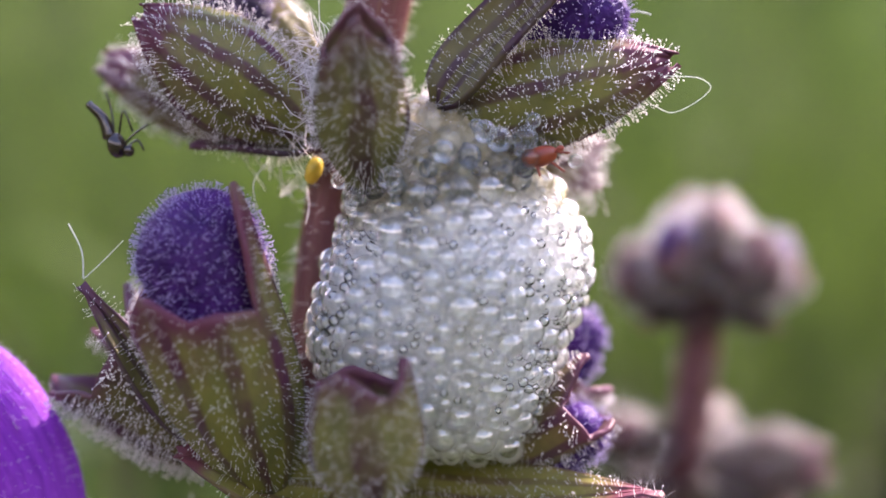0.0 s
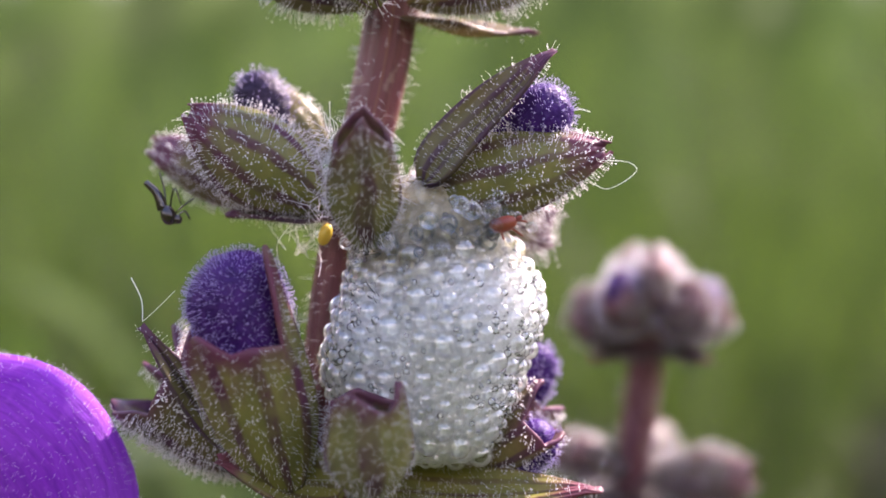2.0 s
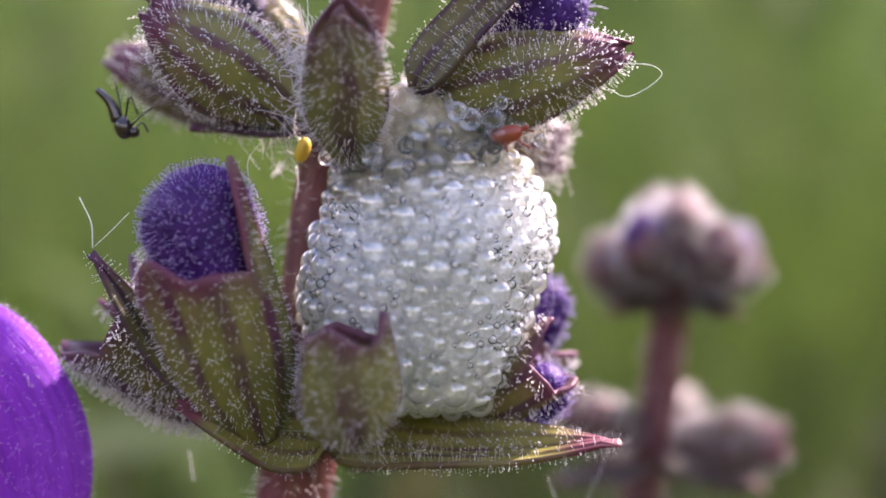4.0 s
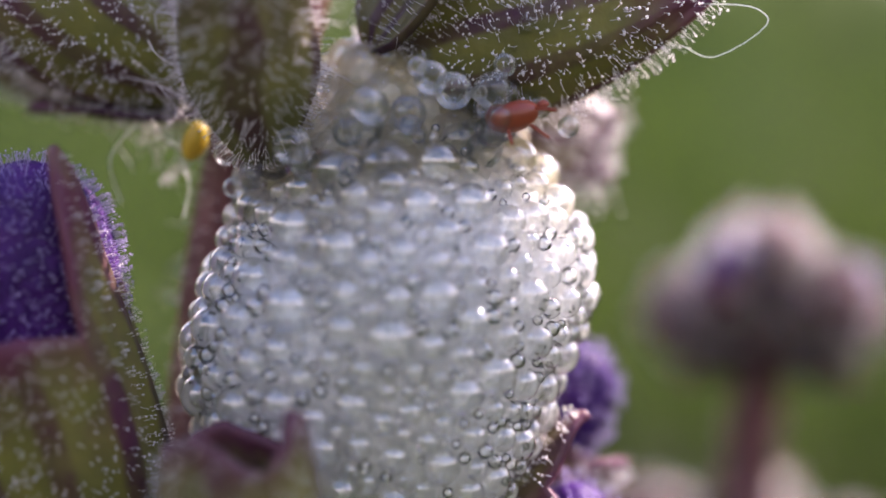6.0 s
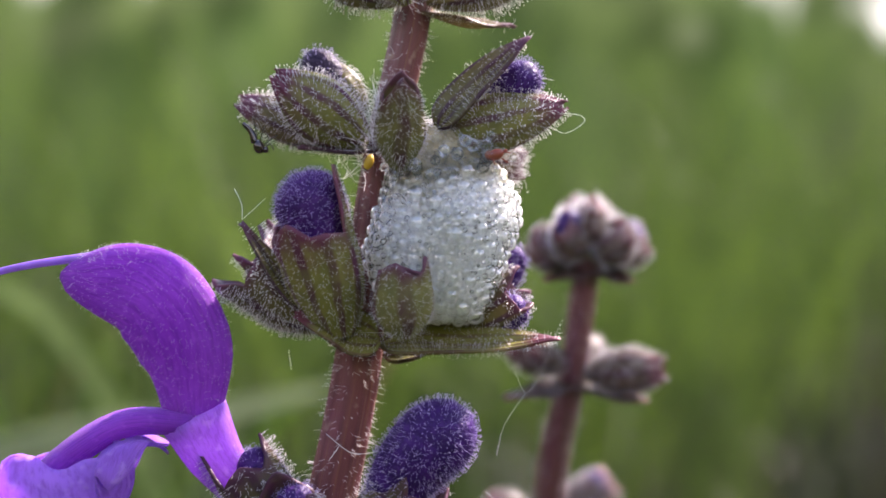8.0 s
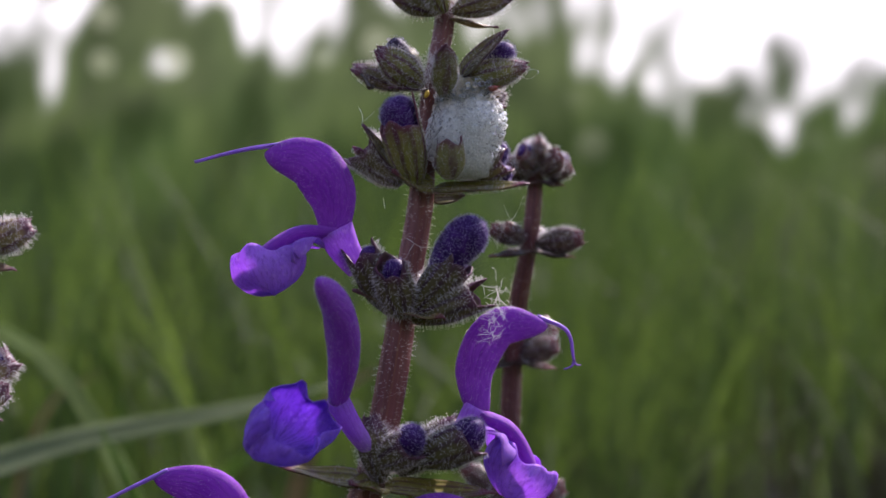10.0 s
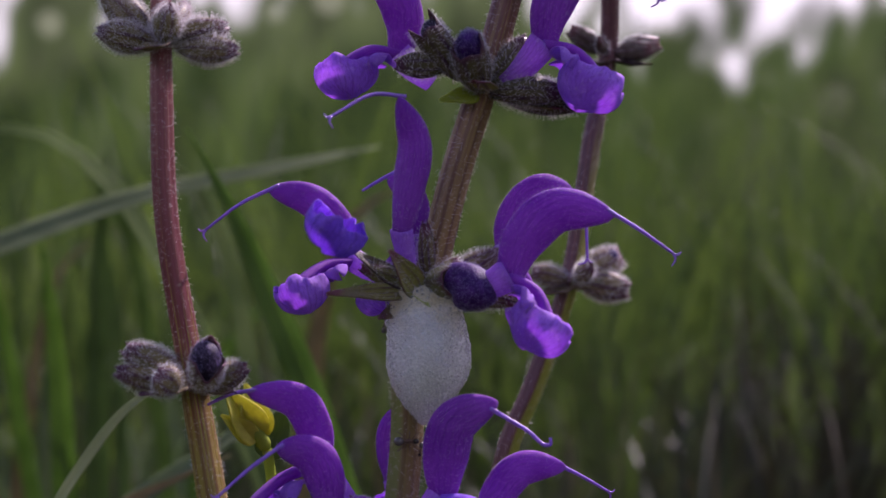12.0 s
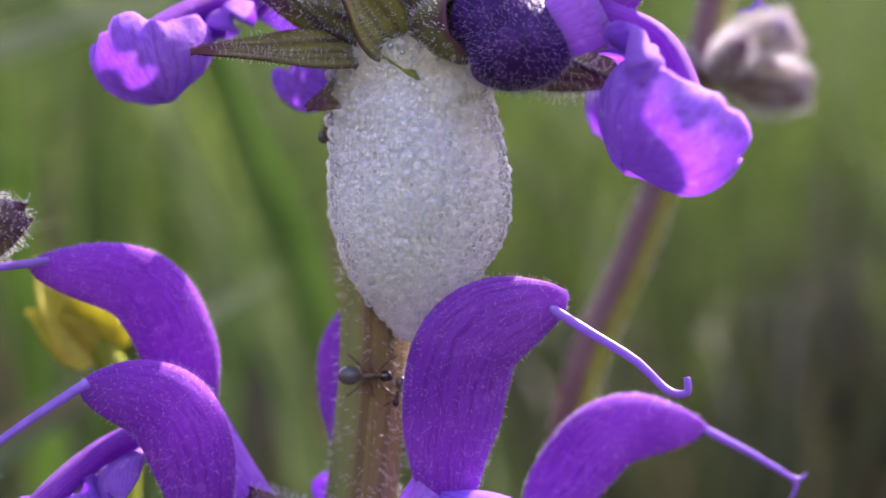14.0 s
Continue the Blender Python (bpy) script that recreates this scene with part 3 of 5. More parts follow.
def petal_bud(plant, base, tip, radius, fuzz=9.0, up=(0, 0, 1), name="bud", material=None, hair=0.38):
    """An unopened corolla: a velvety, bent hood."""
    base, tip = np.asarray(base, float), np.asarray(tip, float)
    z = unit(tip - base)
    side = np.cross(z, up) if abs(z @ np.asarray(up)) < 0.95 else np.array((0, 1.0, 0))
    u = np.linspace(0, 1, 20)
    path = base + np.outer(u, tip - base) + np.outer(np.sin(u * np.pi) * 0.34 * radius, unit(np.cross(side, z)))
    r = radius * (0.55 + 0.45 * np.sin(np.clip(u / 0.72, 0, 1) * np.pi / 2)) * np.sqrt(np.clip(1 - (np.clip(u - 0.68, 0, 1) / 0.322) ** 2, 0.002, 1))
    s = solid(capped(sweep(path, r, r * 0.85, side, 22)))
    ob = part(name, s, material or M_BUD, plant, "dark violet velvety flower bud")
    if fuzz and plant.parent and plant.parent.parent:
        return ob
    if fuzz:
        part("fuzz", hairs(s, fuzz * 1.25, hair, 0.013, 0.12 * hair, keep=True, spread=0.2), M_HAIR_BUD, ob, "short pale fuzz", "stuff")
    return ob


def bract(plant, base, tip, width, face=(0, -0.3, 1), fold=0.3, sag=0.12, material=None, fur=3.0, name="bract"):
    """A pointed leaf, folded along its midrib."""
    base, tip = np.asarray(base, float), np.asarray(tip, float)
    L, z = np.linalg.norm(tip - base), unit(tip - base)
    n = unit(np.asarray(face, float) - z * (np.asarray(face, float) @ z))
    x = np.cross(n, z)
    u, v = np.meshgrid(np.linspace(0, 1, 18), np.linspace(-1, 1, 11), indexing="ij")
    half = width / 2 * (np.sin(np.pi * np.clip(u, 0, 1) ** 0.62) ** 0.8 + 0.22 * (1 - u))
    wave = 0.04 * width * np.sin(u * 9 + v * 2)
    P = base + (u * L)[..., None] * z + (half * v)[..., None] * x + (fold * half * np.abs(v) - sag * L * (u - u * u) * 2 + wave)[..., None] * n
    s = solid(P, 0.25)
    ob = part(name, s, material or M_BRACT, plant)
    if fur:
        part("hair", hairs(s, fur * 0.95, 0.42, 0.010, 0.036, keep=True), M_HAIR, ob, "", "stuff")
    return ob


def flower(plant, line, width, throat, lip, size, style=None, side=(0, 1, 0), flat=0.46, blue=False, fork=1.0, lobes=True, label=""):
    """A sage blossom. line: its hood's back from the throat to the tip; throat: where it leaves the calyx; lip: the middle of its lower lip."""
    width *= 1.1
    P = spline(line, 34)
    u = np.linspace(0, 1, 34)
    w = width / 2 * (0.50 + 0.57 * np.sin(np.pi * np.clip(0.04 + 0.92 * u, 0, 1) ** 1.05)) * np.sqrt(np.clip(1 - (np.clip(u - 0.76, 0, 1) / 0.242) ** 2, 0.003, 1))
    g = sweep(P, w, w * flat, side, 26)
    ang = np.linspace(0, 2 * np.pi, 27)
    seam = 1 - 0.05 * np.exp(-((ang - np.pi) / 0.25) ** 2)
    g = P[:, None] + (g - P[:, None]) * seam[None, :, None]
    g += np.outer(np.sin(u * 21 + 1), np.cos(ang * 3))[..., None] * 0.035
    ob = part("flower", solid(capped(g)), M_HOOD, plant, label or "bright violet hooded sage blossom")
    part("fuzz", hairs(solid(g), 9.0, 0.28, 0.008, 0.020, keep=True), M_HAIR, ob, "", "stuff")
    a, c = np.asarray(line[0], float), np.asarray(lip, float)
    t = np.asarray(throat, float)
    tube = spline([t, (t * 0.45 + a * 0.55) + (0, 0, -0.3), a + (0, 0, 0.4)], 12)
    k = np.linspace(0, 1, 12)
    part("tube", solid(capped(sweep(tube, width * (0.24 + 0.14 * k), width * (0.20 + 0.08 * k), side, 16))), M_LIP, ob, "pale violet corolla tube")
    d = unit(c - a)
    s = unit(np.asarray(side, float) - d * (np.asarray(side, float) @ d))
    n = unit(np.cross(s, d))
    n = n if n[2] > 0 else -n
    th, ph = np.meshgrid(np.linspace(0, 2 * np.pi, 57), np.linspace(0.02, 1, 20), indexing="xy")
    rim = 2.05 + 0.16 * np.sin(3 * th + size) + 0.10 * np.sin(7 * th + 2 * size)
    ph = ph * rim
    pole = unit(0.25 * d - 0.97 * n)
    e1 = unit(d - pole * (d @ pole))
    e2 = np.cross(pole, e1)
    rough = 1 + (1.5 if blue else 0.9) * (0.055 * np.sin(2 * th + 1.5 * ph + size) + 0.035 * np.sin(3 * th + 2 * ph) + 0.012 * np.sin(7 * th - 4 * ph) + 0.008 * np.sin(13 * th + 5 * ph))
    ruffle = (ph / rim) ** 3 * ((0.17 if blue else 0.09) * np.sin(4 * th + size) + (0.10 if blue else 0.05) * np.sin(9 * th + 2 * size) + 0.03 * np.sin(17 * th))
    rough = rough + ruffle
    B = c + size * rough[..., None] * (np.cos(ph)[..., None] * 0.82 * pole + (np.sin(ph) * np.cos(th))[..., None] * 1.02 * e1 + (np.sin(ph) * np.sin(th))[..., None] * 0.9 * e2)
    part("lower_lip", solid(B, 0.16), M_LIP_BLUE if blue else M_LIP, ob, "cupped lilac lower lip")
    if lobes:
        roll = spline([a + (0, 0, -0.2), a * 0.55 + c * 0.45 + n * size * 0.42, c + n * size * 0.30 - d * size * 0.1, c + n * size * 0.05 + d * size * 0.55], 18)
        q = np.linspace(0, 1, 18)
        part("collar", solid(capped(sweep(roll, size * (0.20 + 0.06 * q) * np.sqrt(np.clip(1.02 - q ** 6, 0.01, 1)), size * (0.34 + 0.22 * q) * np.sqrt(np.clip(1.02 - q ** 6, 0.01, 1)), s, 14))), M_LIP_BLUE if blue else M_HOOD, ob, "folded deep violet collar of the lip")
    for e in (-1, 1) if lobes else ():
        uu, vv = np.meshgrid(np.linspace(0, 1, 12), np.linspace(-1, 1, 9), indexing="ij")
        L = size * 1.25
        half = size * 0.55 * np.sin(np.pi * (0.12 + 0.86 * uu) ** 0.8) ** 0.7
        way = unit(0.5 * d + e * 0.85 * s - 0.25 * n)
        lat = unit(np.cross(n, way))
        G = a * 0.6 + c * 0.4 + (uu * L)[..., None] * way + (half * vv)[..., None] * lat + (size * (0.35 * np.sin(uu * 2.6) - 0.25 * vv ** 2 + 0.06 * np.sin(uu * 9 + vv * 4)))[..., None] * n
        part("side_lobe", solid(G, 0.14), M_LIP_BLUE if blue else M_LIP, ob, "curled side lobe of the lip")
    if style is not None:
        S = spline(style, 22)
        k = np.linspace(0, 1, 22)
        shapes = [solid(capped(sweep(S, 0.36 - 0.14 * k, 0.36 - 0.14 * k, None, 9)))]
        if fork:
            e, z = S[-1], unit(S[-1] - S[-3])
            dn = unit(np.array((z[2], 0.15, -z[0])))
            dn = dn if dn[2] < 0 else -dn
            shapes.append(solid(capped(sweep(spline([e, e + z * 0.7 + dn * 0.5, e + z * 0.9 + dn * 1.7], 8), np.linspace(0.24, 0.10, 8), np.linspace(0.24, 0.10, 8), None, 8))))
            shapes.append(solid(capped(sweep(spline([e, e + z * 0.6 - dn * 0.3, e + z * 0.7 - dn * 0.9], 8), np.linspace(0.22, 0.09, 8), np.linspace(0.22, 0.09, 8), None, 8))))
        part("style", join(*shapes), M_STYLE, ob, "slender lilac forked style")
    return ob


def stem(plant, line, radii, material, fur=1.6, hair=1.1, length=60):
    P = spline(line, length)
    r = np.interp(np.linspace(0, 1, length), np.linspace(0, 1, len(radii)), radii)
    s = solid(capped(sweep(P, r, r, None, 32, 0.07)))
    ob = part("stem", s, material, plant)
    part("hair", hairs(solid(sweep(P, r, r, None, 32, 0.07)), fur * 2.6, hair * 0.75, 0.019, 0.0, (0, 0, -0.12), keep=True, spread=0.22, curl=0.14), M_HAIR, ob, "white downy stem hairs", "stuff")
    return ob


def silk(name, line, radius, label):
    ob = thing(name, line[0], label, "silk")
    part("thread", solid(capped(sweep(spline(line, 20), radius, radius, None, 5))), M_SILK, ob)
    return ob


def ball(c, r, way=(0, 0, 1), seg=16, nu=10):
    """A stretched round body: half-axes r = (across, along)."""
    z = unit(way)
    k = np.linspace(0, np.pi, nu + 2)[1:-1]
    path = np.asarray(c, float) + np.outer(-np.cos(k) * r[1], z)
    return solid(capped(sweep(path, np.sin(k) * r[0], np.sin(k) * r[0], None, seg)))


def froth(name, rows, deep, size, cap, labels, core, seed, singles=300, wobble=0.06, fine=None, vary=0.17, clear=0.12, bare=0.0, sunk=0.25, edge=(), inner=0.94):
    """Spittle: a milky body packed all over with bubbles. rows: (z, x from, x to, depth); size: bubble radius by height, top to bottom."""
    r0 = np.random.default_rng(seed)
    rows = np.asarray(rows, float)
    k = np.linspace(0, 1, len(rows))
    u = np.linspace(0, 1, 40)
    z, a, b, depth = (np.interp(u, k, rows[:, i]) for i in range(4))
    smooth = lambda q: np.convolve(np.pad(q, 3, mode="edge"), np.ones(7) / 7, "valid")
    a, b, depth = smooth(a), smooth(b), smooth(depth)
    th = np.linspace(0, 2 * np.pi, 49)
    ends = np.clip(np.sin(np.pi * np.clip(u, 0.0, 1.0)), 0, 1) ** 0.12
    ends[0], ends[-1] = 0.50, 0.40
    bumps = 1 + wobble * (np.sin(3 * th[None] + 5 * u[:, None] + seed) * 0.6 + np.sin(5 * th[None] - 9 * u[:, None]) * 0.4)
    rx, cx = (b - a) / 2, (a + b) / 2
    X = cx[:, None] + rx[:, None] * ends[:, None] * bumps * np.cos(th)
    Y = depth[:, None] + deep * rx[:, None] * ends[:, None] * bumps * np.sin(th)
    S = np.stack([X, Y, np.repeat(z[:, None], 49, 1)], -1)
    middle = np.stack([cx, depth, z], -1)[:, None]
    ob = thing(name, (cx[20], depth[20], z[20]), labels[0], "spittle foam")
    part("foam_body", solid(capped(middle + (S - middle) * (inner - 0.05 * np.clip(1 - u / max(bare, 1e-6), 0, 1) ** 0.7)[:, None, None])), core, ob, labels[1])
    # bubbles by random packing on the skin
    n = np.cross(np.gradient(S, axis=0), np.gradient(S, axis=1))
    area = np.linalg.norm(n, axis=-1)
    n = n / np.maximum(area[..., None], 1e-9)
    count = 40000
    pick = r0.choice(area[:-1, :-1].size, count, p=(area[:-1, :-1] / area[:-1, :-1].sum()).ravel())
    i, j = np.divmod(pick, 48)
    s, t = r0.random((2, count, 1))
    at = (S[i, j] * (1 - s) + S[i + 1, j] * s) * (1 - t) + (S[i, j + 1] * (1 - s) + S[i + 1, j + 1] * s) * t
    nn = n[i, j]
    rad = np.interp(i / 39, np.linspace(0, 1, len(size)), size) * np.exp(r0.normal(0, vary, count))
    order = np.argsort(-rad * r0.uniform(0.75, 1.25, count))
    rad = np.minimum(rad, size[0] * 1.9)
    cell, grid, chosen = 3.4 * size[0], {}, []
    for q in order:
        p, r = at[q], rad[q]
        key = tuple((p // cell).astype(int))
        near = [m for dx in (-1, 0, 1) for dy in (-1, 0, 1) for dz in (-1, 0, 1) for m in grid.get((key[0] + dx, key[1] + dy, key[2] + dz), ())]
        if any((p[0] - at[m][0]) ** 2 + (p[1] - at[m][1]) ** 2 + (p[2] - at[m][2]) ** 2 < (0.86 * (r + rad[m])) ** 2 for m in near):
            continue
        grid.setdefault(key, []).append(q)
        chosen.append(q)
        if len(chosen) >= cap:
            break
    chosen = np.array(chosen)
    spot = at[chosen] - nn[chosen] * rad[chosen][:, None] * sunk
    size_of = rad[chosen]
    top = i[chosen] / 39 < bare
    bm = bmesh.new()
    bmesh.ops.create_icosphere(bm, subdivisions=3, radius=1.0)
    for q in bm.faces:
        q.smooth = True
    shared = {}
    for mat in (M_FILM, M_MILK, M_FINE):
        shared[mat] = bpy.data.meshes.new("bubble")
        bm.to_mesh(shared[mat])
        shared[mat].materials.append(mat)
    bm.free()
    # the largest ones on the camera's side are pieces of their own
    rank = np.argsort(-size_of * np.where(spot[:, 1] < depth.mean() + 1.5, 1.0, 0.3))
    for m in rank[:singles]:
        o = new("bubble", shared[M_FILM if top[m] or r0.random() < clear else fine])
        o.parent = ob
        o.location = (Vector(spot[m]) + Vector((0, 0, LIFT))) * MM - ob.location
        o.scale = (size_of[m] * MM,) * 3
    # a seam of large clear bubbles where the froth meets the calyces
    if len(edge):
        line = spline(edge, 90)
        for p in line[r0.permutation(90)[:76]]:
            o = new("bubble", shared[M_FILM])
            o.parent = ob
            o.location = (Vector(p + r0.normal(0, 1, 3) * (0.55, 0.40, 1.0)) + Vector((0, 0, LIFT))) * MM - ob.location
            o.scale = (r0.uniform(0.16, 0.58) * MM,) * 3
    rest = rank[singles:]
    if len(rest):
        bm = bmesh.new()
        bmesh.ops.create_icosphere(bm, subdivisions=2, radius=1.0)
        bm.verts.ensure_lookup_table()
        uv = np.array([v.co[:] for v in bm.verts])
        uf = np.array([[v.index for v in q.verts] for q in bm.faces])
        bm.free()
        V = (uv[None] * size_of[rest][:, None, None] + spot[rest][:, None]).reshape(-1, 3)
        F = (uf[None] + (np.arange(len(rest)) * len(uv))[:, None, None]).reshape(-1, 3).tolist()
        part("fine_froth", (V, F), fine, ob, "countless tiny foam bubbles", "stuff")
    return ob


# ---- ground and distance ----
def make_ground():
    """One flat sheet to the horizon."""
    r = np.concatenate([np.linspace(0.02, 1.0, 10)[:-1], np.geomspace(1.0, 26.2, 40), [40, 80, 200, 500]])
    a = np.radians(np.linspace(-180, 180, 145))
    R, A = np.meshgrid(r, a, indexing="ij")
    s = solid(np.stack([R * np.sin(A), R * np.cos(A), 0 * R], -1))
    me = bpy.data.meshes.new("ground")
    me.from_pydata(s[0].tolist(), [], s[1])
    me.materials.append(ground_material())
    tagged(new("ground", me), "green and brown meadow ground", "ground", kind="structure")


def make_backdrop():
    """The far meadow and sky, painted out of focus on a glowing ring all round."""
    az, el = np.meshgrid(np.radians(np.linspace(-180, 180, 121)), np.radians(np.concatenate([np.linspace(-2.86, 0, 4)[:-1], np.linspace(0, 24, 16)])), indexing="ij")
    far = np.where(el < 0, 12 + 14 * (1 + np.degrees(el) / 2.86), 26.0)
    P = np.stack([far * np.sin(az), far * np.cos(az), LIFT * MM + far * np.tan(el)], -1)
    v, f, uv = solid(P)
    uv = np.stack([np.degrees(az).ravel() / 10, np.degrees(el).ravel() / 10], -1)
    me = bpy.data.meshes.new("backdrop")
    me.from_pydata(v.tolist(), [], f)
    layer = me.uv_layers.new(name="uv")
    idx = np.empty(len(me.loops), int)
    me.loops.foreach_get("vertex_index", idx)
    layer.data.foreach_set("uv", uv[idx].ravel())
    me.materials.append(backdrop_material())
    tagged(new("backdrop", me), "glowing backdrop of blurred green meadow and pale sky", "meadow", kind="structure")


def make_turf():
    """Short grass over the ground round the plants."""
    r0 = np.random.default_rng(3)
    n = 6000
    d = r0.uniform(0.05, 1.5, n)
    a = r0.uniform(-np.pi, np.pi, n)
    x, y = d * np.sin(a), d * np.cos(a)
    h = r0.uniform(0.05, 0.17, n) * np.where(d < 0.5, 0.8, 0.45)
    w = r0.uniform(0.0012, 0.0028, n)
    b = r0.uniform(-np.pi, np.pi, n)
    lean = r0.normal(0, 0.35, (n, 2))
    V = []
    for t, q in ((0, 1), (0.5, 0.8), (0.85, 0.4), (1, 0.0)):
        cx, cy, cz = x + lean[:, 0] * h * t * t, y + lean[:, 1] * h * t * t, h * t
        V += [np.stack([cx + w * q * np.cos(b), cy + w * q * np.sin(b), cz], -1), np.stack([cx - w * q * np.cos(b), cy - w * q * np.sin(b), cz], -1)]
    V = np.stack(V, 1).reshape(-1, 3)
    F = [[8 * i + k, 8 * i + k + 1, 8 * i + k + 3, 8 * i + k + 2] for i in range(n) for k in (0, 2, 4)]
    me = bpy.data.meshes.new("turf")
    me.from_pydata(V.tolist(), [], F)
    me.materials.append(M_GRASS)
    tagged(new("turf", me), "short green meadow grass", "grass", kind="stuff")


def make_meadow(name, count, near, far, low, high, width, material, label, seed, start=-58, stop=58):
    """Tall grass behind the plants, many curved leaves in one mesh; low, high: how far the tips rise over the eye, in degrees."""
    r0 = np.random.default_rng(seed)
    d = near * (far / near) ** r0.random(count)
    a = np.radians(r0.uniform(start, stop, count))
    tip = 0.56 + d * np.tan(np.radians(low + (high - low) * r0.beta(1.5, 1.6, count)))
    tip = np.clip(tip, 0.16, 1.45)
    x, y = d * np.sin(a), d * np.cos(a)
    lean = r0.normal(0, 0.22, (count, 2)) * tip[:, None]
    droop = r0.uniform(0.0, 0.35, count) * (r0.random(count) < 0.45)
    w = r0.uniform(0.45, 1.0, count) * width
    turn = r0.uniform(-1.1, 1.1, count)
    V = []
    steps = np.linspace(0, 1, 9)
    for t in steps:
        cx, cy = x + lean[:, 0] * t ** 2.2 * (1 + 2 * droop), y + lean[:, 1] * t ** 2.2 * (1 + 2 * droop)
        cz = tip * (t - droop * t ** 4 * 0.8)
        q = w / 2 * max(0.04, min(1.0, (1 - t) / 0.5)) ** 0.8
        V += [np.stack([cx - q * np.cos(turn), cy - q * np.sin(turn), cz], -1), np.stack([cx, cy + 0.18 * q, cz], -1), np.stack([cx + q * np.cos(turn), cy + q * np.sin(turn), cz], -1)]
    m = len(V)
    V = np.stack(V, 1).reshape(-1, 3)
    F = [(3 * k + e, 3 * k + e + 1, 3 * k + e + 4, 3 * k + e + 3) for k in range(8) for e in (0, 1)]
    faces = (np.array(F)[None] + (np.arange(count) * m)[:, None, None]).reshape(-1, 4)
    me = bpy.data.meshes.new(name)
    me.from_pydata(V.tolist(), [], faces.tolist())
    me.polygons.foreach_set("use_smooth", [True] * len(me.polygons))
    me.materials.append(material)
    tagged(new(name, me), label, "grass", kind="stuff")


def grass_blade(line, width, material, label, face=(0, -1, 0.2), crease=0.25):
    """One long leaf of grass, from the ground or from beyond the view."""
    P = spline(line, 30)
    u = np.linspace(0, 1, 30)
    half = width / 2 * np.clip(np.minimum(1, (1 - u) / 0.45), 0.03, 1) ** 0.8
    t = np.gradient(P, axis=0)
    rows = []
    for i in range(30):
        z = unit(t[i])
        n = unit(np.asarray(face, float) - z * (np.asarray(face, float) @ z))
        x = np.cross(n, z)
        rows.append([P[i] + x * half[i] * v - n * crease * half[i] * (1 - abs(v)) for v in np.linspace(-1, 1, 7)])
    ob = thing("grass_blade", line[0], label, "grass blade", "long meadow grass leaves")
    leaf = part("blade", solid(np.array(rows), 0.25), material, ob)
    middle = np.array([r[3] for r in rows]) + unit(face) * 0.05
    part("midrib", solid(capped(sweep(middle, 0.06 * half + 0.02, 0.06 * half + 0.02, None, 8))), material, leaf)
    return ob


make_ground()
make_backdrop()
make_turf()
make_meadow("meadow_grass", 3000, 1.4, 4.5, -5, 13, 0.012, M_MEADOW, "tall green meadow grass leaves in the sun", 21, -60, 15)
make_meadow("meadow_grass", 2600, 0.9, 3.0, -22, 0, 0.011, M_MEADOW_LOW_SHADE, "dense green grass low in the meadow, coloured dark as if shaded", 27, -60, 20)
make_meadow("meadow_grass", 800, 3.4, 6.0, 4, 13, 0.016, M_MEADOW, "tall green grass leaves further back in the meadow", 24, 8, 60)
make_meadow("undergrowth", 1300, 1.6, 4.0, -20, 4, 0.014, M_UNDERGROWTH_SHADE, "brownish undergrowth grass coloured dark as if shaded", 26, 17, 60)
make_meadow("meadow_grass", 220, 0.6, 3.0, -22, 6, 0.009, M_MEADOW_PALE, "tall pale grey-green meadow grass leaves", 22, -60, 6)
make_meadow("dry_grass", 260, 0.6, 3.0, -26, 0, 0.006, M_MEADOW_DRY, "dry tan grass stalks low in the meadow", 23, -60, 30)
make_meadow("meadow_grass", 1500, 1.3, 5.0, -12, 9, 0.013, M_MEADOW, "tall green meadow grass on the near side of the clearing", 31, 60, 300)
make_meadow("grass_stalk", 700, 2.0, 5.5, 8, 19, 0.007, M_MEADOW, "thin tall grass stalks against the sky", 25)

# ---- the sage ----
sage = thing("sage_plant", (-44, 0, -600), "flowering violet meadow sage with hairy square stem", "sage plant", "sage plants")
stem(sage, [(1.9, 1, 27), (1.0, 0.5, 17.4), (-1.4, 0, 4.7), (-2.5, 0, -9.4), (-4.6, 0, -22), (-6.6, 0, -35), (-9.0, 0, -47), (-12.5, 0, -57), (-17, 0, -71), (-22, 0, -85), (-27, 0, -102), (-31, 0, -116), (-31.9, 0, -128.5), (-33.9, 0, -144), (-35.6, 0, -160), (-39, 0, -230), (-42, 0, -330), (-44, 0, -602)],
     [1.45, 1.4, 1.3, 1.75, 1.85, 2.1, 2.1, 2.2, 2.3, 2.35, 2.4, 2.4, 2.45, 2.5, 2.6, 2.8, 3.0, 3.2], M_STEM, fur=0.95, length=130)

# whorl above the upper froth
calyx(sage, (0.53, -1.00, 19.27), (-7.94, -2.00, 22.03), 4.2, (0, 0, 1), material=M_CALYX_DARK)
calyx(sage, (2.14, -1.00, 19.31), (12.00, -2.00, 22.31), 4.4, (0, 0, 1), material=M_CALYX_PALE)
calyx(sage, (0.77, -3.00, 18.44), (-2.22, -6.00, 24.54), 4.2, (0, -1, 1), material=M_CALYX)
bract(sage, (1.42, 0.00, 18.34), (9.40, 2.00, 17.85), 3.0, material=M_CALYX_PALE)

